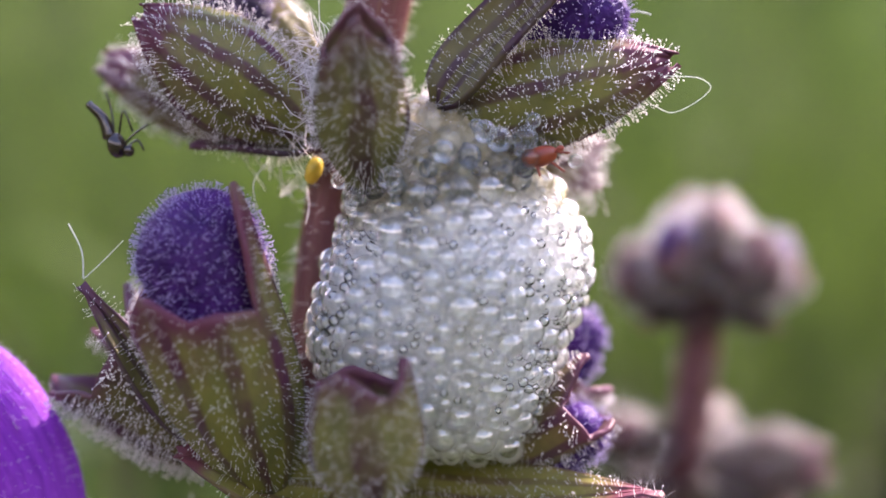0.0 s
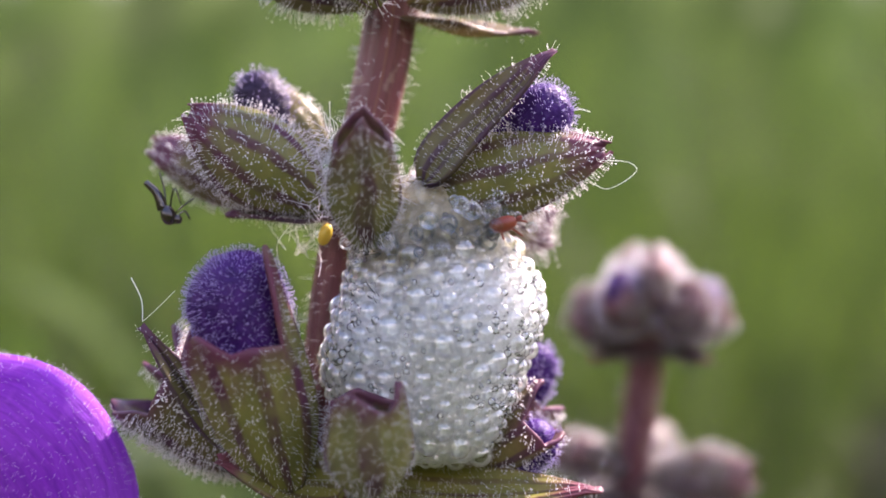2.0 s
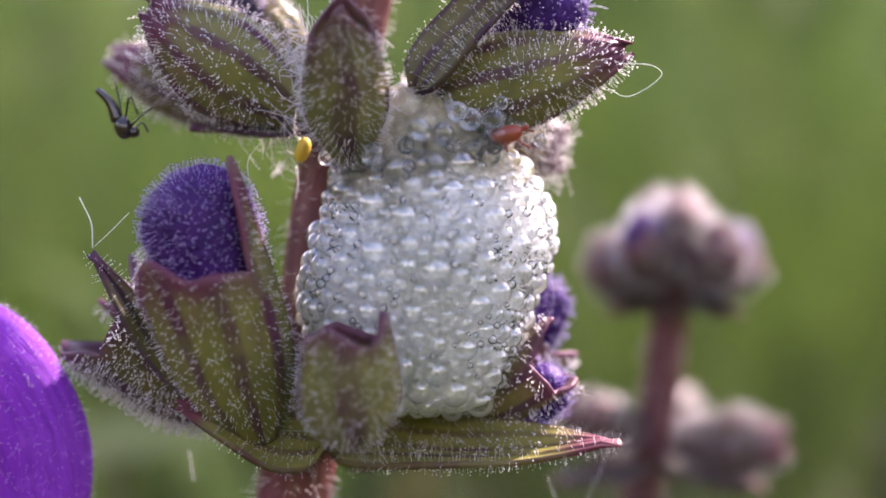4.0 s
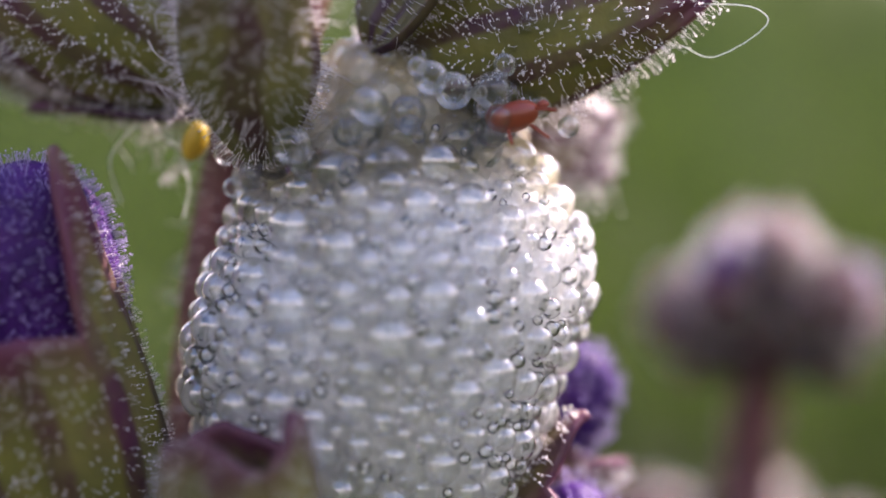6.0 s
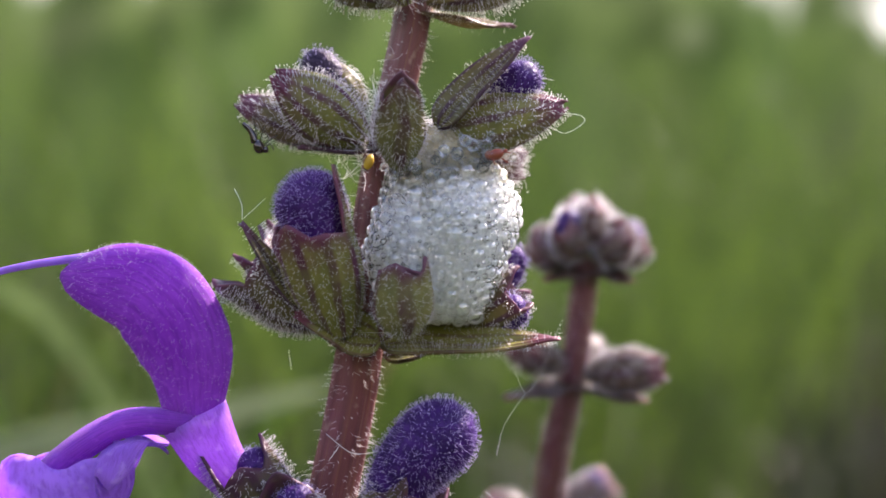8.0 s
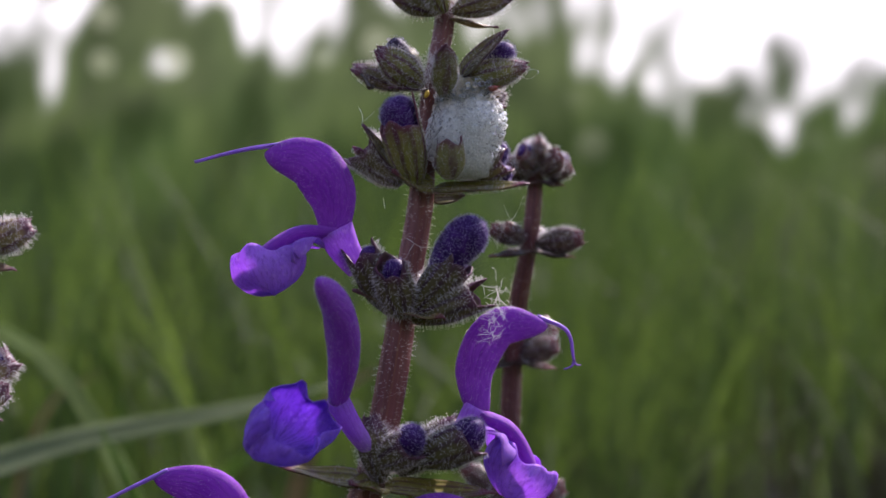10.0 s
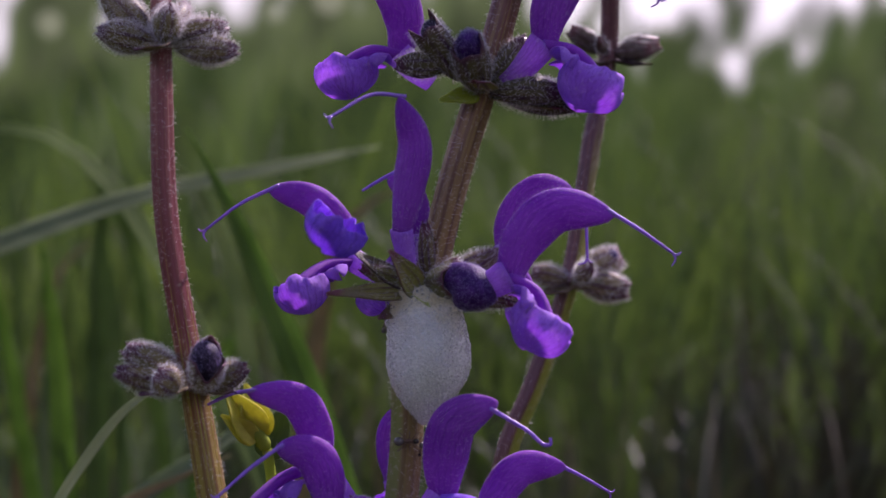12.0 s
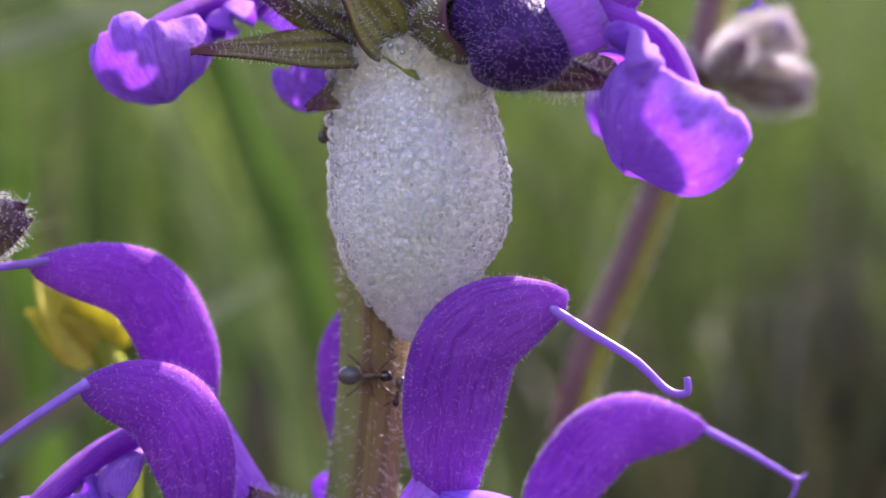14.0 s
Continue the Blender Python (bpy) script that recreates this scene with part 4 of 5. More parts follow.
# upper whorl round the froth
calyx(sage, (-2.06, -1.50, 7.92), (-10.01, -4.00, 13.28), 5.0, (0.5, 0, 1), 0.04, fur=5.1, hair=0.50, ball=0.041, teeth=0.35, shut=0.94)
petal_bud(sage, (-4.63, 0.00, 11.12), (-7.30, 0.00, 14.81), 1.5, 9, material=M_BUD_DULL)
bell(sage, (-2.56, 0.60, 10.53), (-5.75, 0.80, 13.53), 3.8, ((0, 70, 1.4, 0.45), (180, 60, 1.2, 0.45), (-90, 60, 1.2, 0.5)), (0.6, 0.2, 0.8), 0.9, 0.85, M_BRACT_DARK, 9.0, 0.34)
calyx(sage, (-4.14, 1.00, 8.16), (-13.61, 1.50, 11.60), 3.6, (0, 0.3, 1), 0.10, M_CALYX_DARK, fur=5.1, hair=0.50, ball=0.041, teeth=0.35, shut=0.92)
bell(sage, (0.51, -4.40, 5.78), (0.52, -7.00, 10.11), 4.0, ((80, 80, 2.7, 0.35), (5, 45, 1.2, 0.45), (180, 45, 1.2, 0.45), (-80, 75, 2.6, 0.42)), (1, 0.1, 0), 0.95, 0.8, M_BRACT_SOFT, 20.0, 0.38, 0.03, label="pale olive calyx with purple lips and white down")
calyx(sage, (2.28, -1.50, 8.18), (14.35, -3.00, 11.35), 4.8, (-0.45, 0, 1), 0.03, fur=6.5, hair=0.50, ball=0.041, teeth=0.35, shut=0.94, label="green calyx with purple ribs and opened lips")
petal_bud(sage, (6.81, -1.60, 11.08), (11.28, -2.20, 13.03), 1.7, 14)
bract(sage, (3.41, -3.00, 8.98), (10.19, -3.50, 16.07), 2.9, (-0.5, -0.8, 0.4), 0.4, -0.05, M_BRACT_DARK, fur=12)
calyx(sage, (4.84, 2.00, 7.49), (11.17, 2.50, 6.70), 3.2, (0, 0, 1), 0.3, M_CALYX_PALE, fur=8.5, hair=1.0, shut=0.92)
bract(sage, (-1.49, -1.50, 7.09), (-7.36, -2.50, 7.21), 2.0, (0, -0.4, 1), 0.3, 0.05, M_BRACT_DARK, fur=8)


def wool(parent, spots, count, reach, radius):
    """Tangled white threads of down and silk."""
    r0 = np.random.default_rng(17)
    shapes = []
    for _ in range(count):
        a = np.asarray(spots[r0.integers(len(spots))], float) + r0.normal(0, 0.8, 3)
        b = a + r0.normal(0, reach, 3)
        shapes.append(solid(sweep(spline([a, (a + b) / 2 + r0.normal(0, reach * 0.4, 3), b], 9), radius, radius, None, 4)))
    part("wool", join(*shapes), M_HAIR, parent, "tangled white down between the calyces", "stuff")


wool(sage, ((-2.74, -2.50, 7.72), (-1.98, -2.50, 8.95), (-3.67, -1.50, 6.82), (-0.93, -3.50, 9.80), (-1.47, -3.00, 11.19)), 170, 1.0, 0.018)

# whorl under the froth
bell(sage, (-3.52, -3.80, -7.12), (-5.60, -6.20, 0.63), 6.0, ((-7, 38, 4.8, 0.10), (-128, 34, 1.6, 0.05), (-75, 34, 0.6, 0.05), (130, 55, 1.2, 0.1)), (1, 0.1, 0.2), 1.06, 0.82, M_CALYX, 13.0, 0.22, 0.032, label="green calyx with purple ribs round a violet bud")
petal_bud(sage, (-5.75, -5.60, -2.05), (-7.38, -5.40, 5.01), 2.65, 20, material=M_BUD_LIGHT, hair=0.34)
bract(sage, (-6.34, -4.60, -5.01), (-11.23, -4.90, 1.36), 1.7, (0.2, -1, 0.5), 0.5, 0.03, M_BRACT_DARK, fur=12)
bell(sage, (-5.15, -1.60, -6.41), (-10.11, -2.20, -2.54), 5.2, ((0, 80, 2.3, 0.05), (160, 40, 2.6, 0.05), (-150, 36, 2.0, 0.05), (75, 45, 1.2, 0.1), (-75, 40, 0.9, 0.1)), (0.35, 0.0, 1), 1.18, 0.85, M_CALYX_DARK, 28.0, 0.55, label="purple-striped open calyx with white hairy teeth")
bell(sage, (-6.21, 1.00, -5.44), (-10.11, 0.40, -0.88), 4.0, ((0, 60, 1.8, 0.1), (180, 40, 1.6, 0.1)), (0.4, 0.3, 1), 1.1, 0.85, M_CALYX_DARK, 12.0, 0.50)
bell(sage, (1.23, -7.00, -6.73), (1.00, -8.00, -2.98), 4.7, ((-15, 62, 2.2, 0.20), (100, 95, 1.4, 0.55), (-110, 95, 1.9, 0.42), (180, 80, 1.5, 0.45)), (1, 0.1, 0), 0.98, 0.8, M_BRACT_SOFT, 15.0, 0.27, 0.032, label="short olive calyx with a purple folded lip")
bell(sage, (6.15, -1.50, -6.10), (9.25, -2.00, -3.70), 3.3, ((20, 60, 1.9, 0.1), (200, 50, 1.2, 0.1)), (-0.6, 0.2, 1), 1.1, 0.8, M_CALYX_DARK, 13.0, 0.45)
bract(sage, (-0.62, -2.00, -7.79), (12.90, -4.50, -6.80), 3.4, (0, -0.65, 1), 0.35, 0.06, M_BRACT, fur=11)
bract(sage, (-0.70, 1.00, -8.54), (4.2, 2.00, -7.7), 2.4, (0, -0.9, 0.45), 0.3, 0.05, M_BRACT_SOFT, fur=6)
bract(sage, (-0.80, -3.00, -7.44), (-6.96, -5.50, -5.39), 3.6, (0, -0.8, 0.6), 0.3, 0.10, fur=8)
bell(sage, (4.41, 1.50, -6.90), (9.15, 2.00, -2.70), 4.2, ((0, 60, 1.4, 0.1), (180, 50, 1.2, 0.1)), (-0.4, 0.2, 1), 1.0, 0.85, M_CALYX_DARK, 12.0, 0.45)
petal_bud(sage, (8.36, 1.50, -3.68), (9.54, 1.60, 0.31), 1.25, 18)
petal_bud(sage, (8.66, -1.20, -6.81), (10.57, -1.40, -4.20), 1.25, 18)

# third whorl, with one open blossom
flower(sage, [(-14.93, -2.00, -13.86), (-15.53, -2.60, -8.36), (-18.37, -3.00, -4.26), (-24.95, -3.50, -2.88)], 6.6, (-11.45, -1.00, -19.02), (-24.33, -3.50, -18.64), 5.0,
       [(-22.54, -3.30, -1.41), (-27.85, -3.60, -2.32), (-34.73, -4.00, -4.26)], fork=0)
bell(sage, (-6.13, -1.00, -25.46), (-10.44, -2.50, -17.95), 5.6, ((180, 45, 3.6, 0.12), (0, 60, 2.4, 0.2), (-90, 50, 1.4, 0.2)), (1, 0.1, 0.4), 1.0, 0.85, M_CALYX_BACKLIT, 8.0, 0.7)
petal_bud(sage, (-8.47, -2.20, -20.99), (-10.94, -2.80, -16.20), 1.7, 10)
bell(sage, (-5.11, -3.00, -26.02), (-6.88, -6.00, -20.45), 5.6, ((90, 70, 3.4, 0.25), (-20, 50, 2.2, 0.25), (-160, 50, 2.6, 0.25), (-90, 40, 1.0, 0.3)), (1, 0.1, 0), 1.0, 0.85, M_CALYX_BACKLIT, 8.0, 0.7)
petal_bud(sage, (-6.00, -4.50, -23.53), (-7.06, -6.40, -18.26), 1.9, 10)
bell(sage, (-3.75, -2.00, -25.82), (1.95, -3.60, -18.60), 5.8, ((180, 55, 2.6, 0.1), (0, 60, 1.4, 0.1), (-90, 40, 0.8, 0.1)), (1, 0.1, 0.6), 1.02, 0.85, M_CALYX_BACKLIT, 8.0, 0.7)
petal_bud(sage, (-0.24, -3.60, -21.04), (6.37, -4.80, -12.52), 3.0, 14)
bell(sage, (-3.95, -2.60, -26.32), (4.82, -4.00, -23.29), 4.8, ((0, 55, 2.6, 0.15), (180, 45, 3.0, 0.15), (-90, 40, 0.8, 0.2)), (0.3, 0.1, 1), 1.05, 0.85, M_CALYX_BACKLIT, 9.0, 0.75, label="open purple-brown calyx, darkened as if backlit, with long white hairs")
bract(sage, (-5.39, -2.00, -25.11), (0.50, -6.00, -26.29), 5.0, (0, -0.5, 1), 0.3, 0.05)
bract(sage, (-6.13, -1.00, -24.46), (-12.36, -3.00, -22.24), 3.6, (0, -0.5, 1), 0.3, 0.05)

wool(sage, ((8.52, -3.00, -22.55), (7.83, -3.20, -25.00), (7.14, -3.40, -27.83)), 60, 1.2, 0.018)

# fourth whorl, two open blossoms
flower(sage, [(-14.40, -7.00, -38.00), (-13.60, -9.00, -31.50), (-14.50, -13.00, -25.20), (-17.10, -18.50, -21.80)], 5.4, (-9.17, -2.50, -45.40), (-20.69, -12.00, -41.0), 6.0,
       None, (0.9, 0.4, 0), 0.7, True, 0, lobes=False)
flower(sage, [(5.98, 1.00, -39.69), (5.59, 1.50, -33.11), (9.18, 2.00, -27.28), (16.66, 3.00, -27.03)], 5.4, (1.10, 0.00, -45.39), (12.26, 2.00, -47.86), 5.2,
       [(15.14, 3.00, -25.54), (19.82, 4.00, -27.76), (20.9, 4.50, -32.2)])
calyx(sage, (-8.01, -2.00, -49.17), (-10.14, -4.00, -38.75), 4.8, (0.8, 0, 0.6), 0.12, M_CALYX_BACKLIT)
bell(sage, (-8.70, -3.00, -46.33), (-4.28, -6.00, -43.80), 5.4, ((0, 60, 1.8, 0.2), (180, 50, 1.6, 0.2), (-90, 40, 0.8, 0.2)), (-0.3, 0.1, 1), 1.02, 0.9, M_CALYX_BACKLIT, 8.0, 0.6)
petal_bud(sage, (-5.87, -5.00, -44.79), (-2.67, -7.60, -42.94), 2.2, 12)
bell(sage, (-3.34, -2.50, -46.17), (4.23, -4.50, -43.17), 6.0, ((0, 60, 2.0, 0.2), (180, 50, 1.8, 0.2), (-90, 40, 0.8, 0.2)), (-0.3, 0.1, 1), 1.02, 0.9, M_CALYX_BACKLIT, 8.0, 0.6)
petal_bud(sage, (1.73, -4.00, -44.12), (6.15, -5.80, -42.63), 2.5, 12)
calyx(sage, (-5.72, 1.00, -48.24), (4.34, 2.00, -39.87), 5.0, (-0.3, 0.1, 1), 0.12, M_CALYX_BACKLIT)
bract(sage, (-7.58, -2.00, -50.01), (8.05, -3.00, -50.78), 4.2, (0, -0.5, 1), 0.3, 0.05)
bract(sage, (-8.43, -2.00, -49.60), (-22.75, -2.00, -46.75), 4.0, (0, -0.5, 1), 0.3, 0.08)
bract(sage, (-8.05, -3.00, -50.28), (-12.78, -7.00, -48.89), 5.0, (0, -0.5, 1), 0.3, 0.05)
bract(sage, (-4.48, 0.00, -50.39), (0.08, -2.00, -53.34), 2.2, (0, -0.7, 1), 0.3, 0.05, M_TREFOIL_GREEN, fur=2)

# fifth whorl, two open blossoms
flower(sage, [(-30.04, 8.59, -64.48), (-29.00, 8.06, -58.89), (-32.10, 7.53, -51.72), (-41.00, 6.47, -48.87)], 6.2, (-24.56, 10.18, -69.02), (-39.14, 6.47, -68.03), 4.9,
       [(-38.88, 6.47, -47.97), (-44.72, 5.41, -50.79), (-51.16, 4.35, -54.09)])
flower(sage, [(-7.72, -4.00, -66.10), (-6.45, -4.50, -60.35), (-2.29, -5.00, -54.19), (5.57, -6.00, -52.62)], 6.2, (-14.19, -2.00, -71.71), (-1.34, -8.00, -73.39), 5.2,
       [(4.43, -6.00, -51.52), (8.80, -6.50, -54.07), (10.81, -7.00, -59.26)])
calyx(sage, (-23.04, -2.00, -68.79), (-32.67, -3.00, -68.55), 4.2, (0.2, 0, 1), 0.12, M_CALYX_BACKLIT)
bell(sage, (-20.90, -1.50, -70.65), (-26.30, -3.60, -63.70), 5.6, ((180, 50, 2.6, 0.15), (0, 60, 2.8, 0.15), (-90, 40, 1.0, 0.2)), (1, 0.1, 0.6), 1.0, 0.85, M_CALYX_BACKLIT, 8.0, 0.6)
petal_bud(sage, (-23.63, -3.00, -67.79), (-26.99, -4.00, -62.26), 2.1, 10, material=M_BUD_DULL)
bell(sage, (-18.02, -3.00, -73.17), (-20.36, -6.80, -67.67), 6.0, ((0, 60, 2.4, 0.2), (180, 50, 1.6, 0.2), (90, 60, 2.4, 0.2), (-90, 40, 0.5, 0.2)), (1, 0.1, 0), 1.0, 0.9, M_CALYX_BACKLIT, 8.0, 0.6)
petal_bud(sage, (-19.41, -5.20, -70.99), (-21.02, -7.80, -64.68), 2.6, 12)
calyx(sage, (-16.86, -1.00, -72.53), (-9.05, -2.00, -63.30), 4.6, (-0.5, 0, 1), 0.12, M_CALYX_BACKLIT)
calyx(sage, (-16.45, -2.00, -72.98), (-3.71, -5.00, -73.78), 4.6, (-0.2, 0, 1), 0.12, M_CALYX_BACKLIT)
bract(sage, (-16.44, -1.00, -73.88), (-4.50, -3.00, -76.45), 3.4, (0, -0.5, 1), 0.3, 0.05)
bract(sage, (-18.70, -2.00, -73.81), (-25.04, -5.00, -74.91), 3.4, (0, -0.8, 0.6), 0.3, 0.05, M_TREFOIL_GREEN)
bract(sage, (-17.82, -3.00, -73.56), (-19.62, -8.00, -72.61), 5.0, (0, -0.5, 1), 0.3, 0.05)
calyx(sage, (-15.25, 1.00, -72.27), (0.39, -2.00, -75.65), 5.6, (-0.2, 0, 1), 0.12, M_CALYX_BACKLIT, bud=0.9)

# sixth whorl, over the lower froth
flower(sage, [(-38.97, 9.42, -99.27), (-41.30, 8.88, -93.15), (-45.75, 8.35, -88.83), (-52.53, 7.28, -86.95)], 5.0, (-34.0, 5.0, -101.8), (-47.7, 1.5, -104.1), 4.2,
       [(-50.72, 7.28, -86.25), (-57.11, 6.21, -89.28), (-62.88, 5.14, -93.54)], fork=0.5)
flower(sage, [(-32.04, -6.00, -95.65), (-30.56, -6.50, -88.58), (-29.53, -7.00, -81.92), (-31.85, -9.00, -74.95)], 5.2, (-30.82, -3.50, -101.31), (-42.6, -13.00, -95.2), 4.3,
       [(-30.75, -8.00, -74.70), (-36.09, -11.00, -74.87), (-42.62, -15.00, -78.86)], (0.8, 0.6, 0), 0.8, True, 0.5, lobes=False)
flower(sage, [(-28.11, 3.00, -95.90), (-28.57, 4.00, -91.32), (-30.00, 5.00, -87.57), (-32.89, 6.00, -85.75)], 4.2, (-27.68, 2.00, -100.86), (-35.54, 5.00, -105.27), 3.4,
       [(-31.48, 6.00, -84.68), (-34.63, 6.50, -86.19), (-37.14, 7.00, -87.62)], fork=0)
flower(sage, [(-16.11, -10.63, -103.40), (-13.84, -11.11, -97.86), (-8.59, -11.58, -93.42), (0.34, -12.54, -94.52)], 6.4, (-22.60, -9.19, -104.94), (-12.22, -13.50, -111.08), 4.9,
       [(-1.10, -12.54, -93.41), (4.00, -13.50, -96.97), (8.79, -14.45, -100.83)], fork=0.3)
flower(sage, [(-13.78, 4.00, -99.64), (-12.41, 4.50, -94.19), (-8.22, 5.00, -89.18), (-1.89, 6.00, -88.18)], 6.0, (-21.00, 2.00, -103.22), (-10.62, 5.00, -108.63), 4.0,
       [(-3.01, 6.00, -87.52), (0.21, 7.00, -92.23), (0.56, 7.00, -100.10)])
calyx(sage, (-28.85, -2.00, -104.65), (-39.50, -4.00, -100.33), 3.3, (0.3, 0, 1), 0.12, M_CALYX)
bract(sage, (-30.74, -4.00, -105.41), (-43.92, -5.00, -104.83), 3.0, (0, -1, 0.7), 0.35, -0.03, M_BRACT, fur=9)
bract(sage, (-29.73, -5.00, -105.51), (-34.24, -8.50, -98.55), 4.0, (0.3, -1, 0.3), 0.4, -0.03, M_BRACT, fur=8)
bract(sage, (-31.40, -3.00, -104.36), (-39.83, -3.50, -98.00), 3.0, (0.3, -1, 0.6), 0.4, 0.02, M_BRACT_DARK, fur=12)
calyx(sage, (-27.51, -2.00, -104.25), (-27.96, -3.00, -92.76), 2.7, (0.8, 0, 0.5), 0.12, M_CALYX_DARK)
calyx(sage, (-27.62, -4.00, -104.83), (-22.57, -7.00, -99.73), 3.6, (-0.5, 0.3, 1), 0.12, M_BRACT)
petal_bud(sage, (-24.91, -7.00, -102.53), (-20.66, -9.80, -108.27), 3.7, 12, up=(0.3, 0, 1), material=M_BUD_LIGHT, hair=0.28)
bell(sage, (-28.28, -4.00, -103.69), (-24.64, -7.20, -103.65), 5.4, ((0, 60, 1.6, 0.2), (180, 60, 1.2, 0.2), (-90, 50, 0.8, 0.2)), (-0.1, 0.2, 1), 1.05, 0.9, M_BRACT_SOFT, 8.0, 0.3)
calyx(sage, (-25.90, -1.00, -103.78), (-13.97, -1.00, -98.39), 4.2, (-0.3, 0, 1), 0.12, M_CALYX_DARK)
calyx(sage, (-24.61, -1.00, -104.68), (-11.93, -3.00, -107.32), 3.6, (0, 0, 1), 0.12, M_CALYX)
bract(sage, (-30.86, -5.50, -104.98), (-28.26, -8.00, -107.41), 1.3, (0, -0.6, 1), 0.3, 0.0, M_TREFOIL_GREEN, fur=4)
bract(sage, (-19.15, -2.00, -103.42), (-11.97, -3.00, -107.62), 3.0, (0, -1, 0.6), 0.35, 0.02, M_BRACT_DARK, fur=12)
bract(sage, (-28.91, -2.00, -105.93), (-36.0, -4.50, -108.9), 3.6, (0, -0.9, 0.5), 0.2, 0.1, M_CALYX_PALE)

# seventh whorl
flower(sage, [(-45.53, 1.00, -131.69), (-46.20, 0.50, -126.85), (-48.85, 0.00, -121.56), (-56.73, -1.00, -119.49)], 5.2, (-38.36, 0.00, -141.60), (-55.86, -2.00, -138.15), 4.4,
       [(-55.16, -1.00, -119.23), (-59.10, -2.00, -119.69), (-62.69, -2.50, -121.14)], fork=0)
flower(sage, [(-44.70, -3.50, -139.41), (-44.94, -4.00, -133.92), (-46.79, -4.50, -129.70), (-52.44, -5.50, -127.82)], 5.5, (-38.30, -2.00, -143.02), (-50.40, -9.00, -144.32), 5.0,
       [(-51.21, -8.00, -127.25), (-55.92, -10.00, -130.17), (-60.86, -12.00, -133.92)], blue=True, fork=0.4)
flower(sage, [(-38.15, -8.00, -146.29), (-37.66, -10.00, -141.57), (-38.95, -13.00, -137.54), (-42.65, -17.00, -136.22)], 5.4, (-35.33, -3.00, -145.06), (-43.54, -16.00, -149.37), 5.0,
       [(-42.30, -16.00, -136.30), (-44.74, -20.00, -139.60), (-46.75, -22.00, -145.56)], (0.8, 0.6, 0), 0.7, True, 0)
flower(sage, [(-26.95, -4.50, -137.2), (-26.6, -5.50, -131.5), (-24.9, -6.50, -125.4), (-18.2, -7.50, -122.4)], 6.5, (-33.06, -2.00, -142.92), (-20.53, -9.00, -142.99), 5.4,
       [(-20.00, -7.50, -123.00), (-17.00, -9.00, -125.00), (-14.00, -10.00, -127.00), (-12.00, -11.00, -129.00), (-11.00, -11.50, -129.00), (-11.00, -11.50, -128.00), (-11.00, -11.50, -128.00)], blue=True, fork=0)
flower(sage, [(-19.89, 1.00, -141.83), (-17.47, 1.50, -137.88), (-13.31, 2.00, -134.11), (-5.63, 3.00, -134.31)], 5.2, (-29.46, 0.00, -145.70), (-14.86, 1.00, -152.35), 4.2,
       [(-6.92, 3.00, -133.84), (-2.47, 3.50, -136.33), (1.58, 4.00, -138.91)])
flower(sage, [(-34.04, 5.00, -135.64), (-34.39, 6.00, -131.50), (-34.14, 6.50, -127.34), (-32.36, 7.00, -123.21)], 3.6, (-33.14, 2.00, -142.05), (-35.58, 7.00, -139.83), 3.0, None, lobes=False)
calyx(sage, (-34.57, -1.00, -144.52), (-42.42, -2.00, -136.09), 4.6, (0.4, 0, 1), 0.12, M_CALYX_DARK)
calyx(sage, (-34.35, -2.00, -144.83), (-40.70, -6.00, -139.44), 4.4, (0.4, 0, 1), 0.12, M_CALYX_DARK)
calyx(sage, (-33.68, -3.00, -143.98), (-30.33, -5.00, -137.32), 3.6, (-0.6, 0, 1), 0.12, M_CALYX)
calyx(sage, (-33.56, -2.00, -145.27), (-26.86, -5.00, -144.56), 4.4, (0, 0, 1), 0.12, M_BRACT)
calyx(sage, (-33.83, -1.00, -146.15), (-21.27, -3.00, -148.66), 4.0, (0, 0, 1), 0.12, M_CALYX)
bract(sage, (-34.20, -3.00, -146.70), (-26.87, -7.00, -153.11), 4.6, (0, -0.4, 1), 0.25, -0.1, M_BRACT, 6)
bract(sage, (-35.00, -3.00, -146.66), (-45.83, -6.00, -141.47), 4.0, (0, -0.4, 1), 0.2, 0.1, M_TREFOIL_GREEN)

# ---- froth ----
froth("spittle_foam", [(9.40, 1.40, 7.40, -1.6),
                       (7.08, 0.12, 7.52, -1.4),
                       (6.26, -0.15, 8.19, -1.6),
                       (4.85, -0.71, 9.09, -1.9),
                       (3.16, -1.15, 9.67, -2.2),
                       (1.46, -1.85, 9.57, -2.2),
                       (-0.05, -2.33, 8.95, -2.2),
                       (-1.93, -2.16, 8.71, -2.1),
                       (-3.80, -1.43, 8.54, -2.0),
                       (-5.85, 0.69, 7.85, -2.0)],
      0.85, (0.38, 0.34, 0.29, 0.25, 0.24, 0.24, 0.25, 0.26), 5200,
      ("white frothy spittle of bubbles wrapped round the stem", "milky inside of the froth"), M_FOAM, 5, fine=M_MILK, vary=0.32, clear=0.03, bare=0.22, sunk=0.27, singles=224, inner=0.94,
      edge=((-0.87, -3.50, 4.85), (1.75, -5.20, 5.3), (4.08, -5.40, 5.9), (6.63, -4.60, 7.2), (8.22, -3.60, 8.2)))
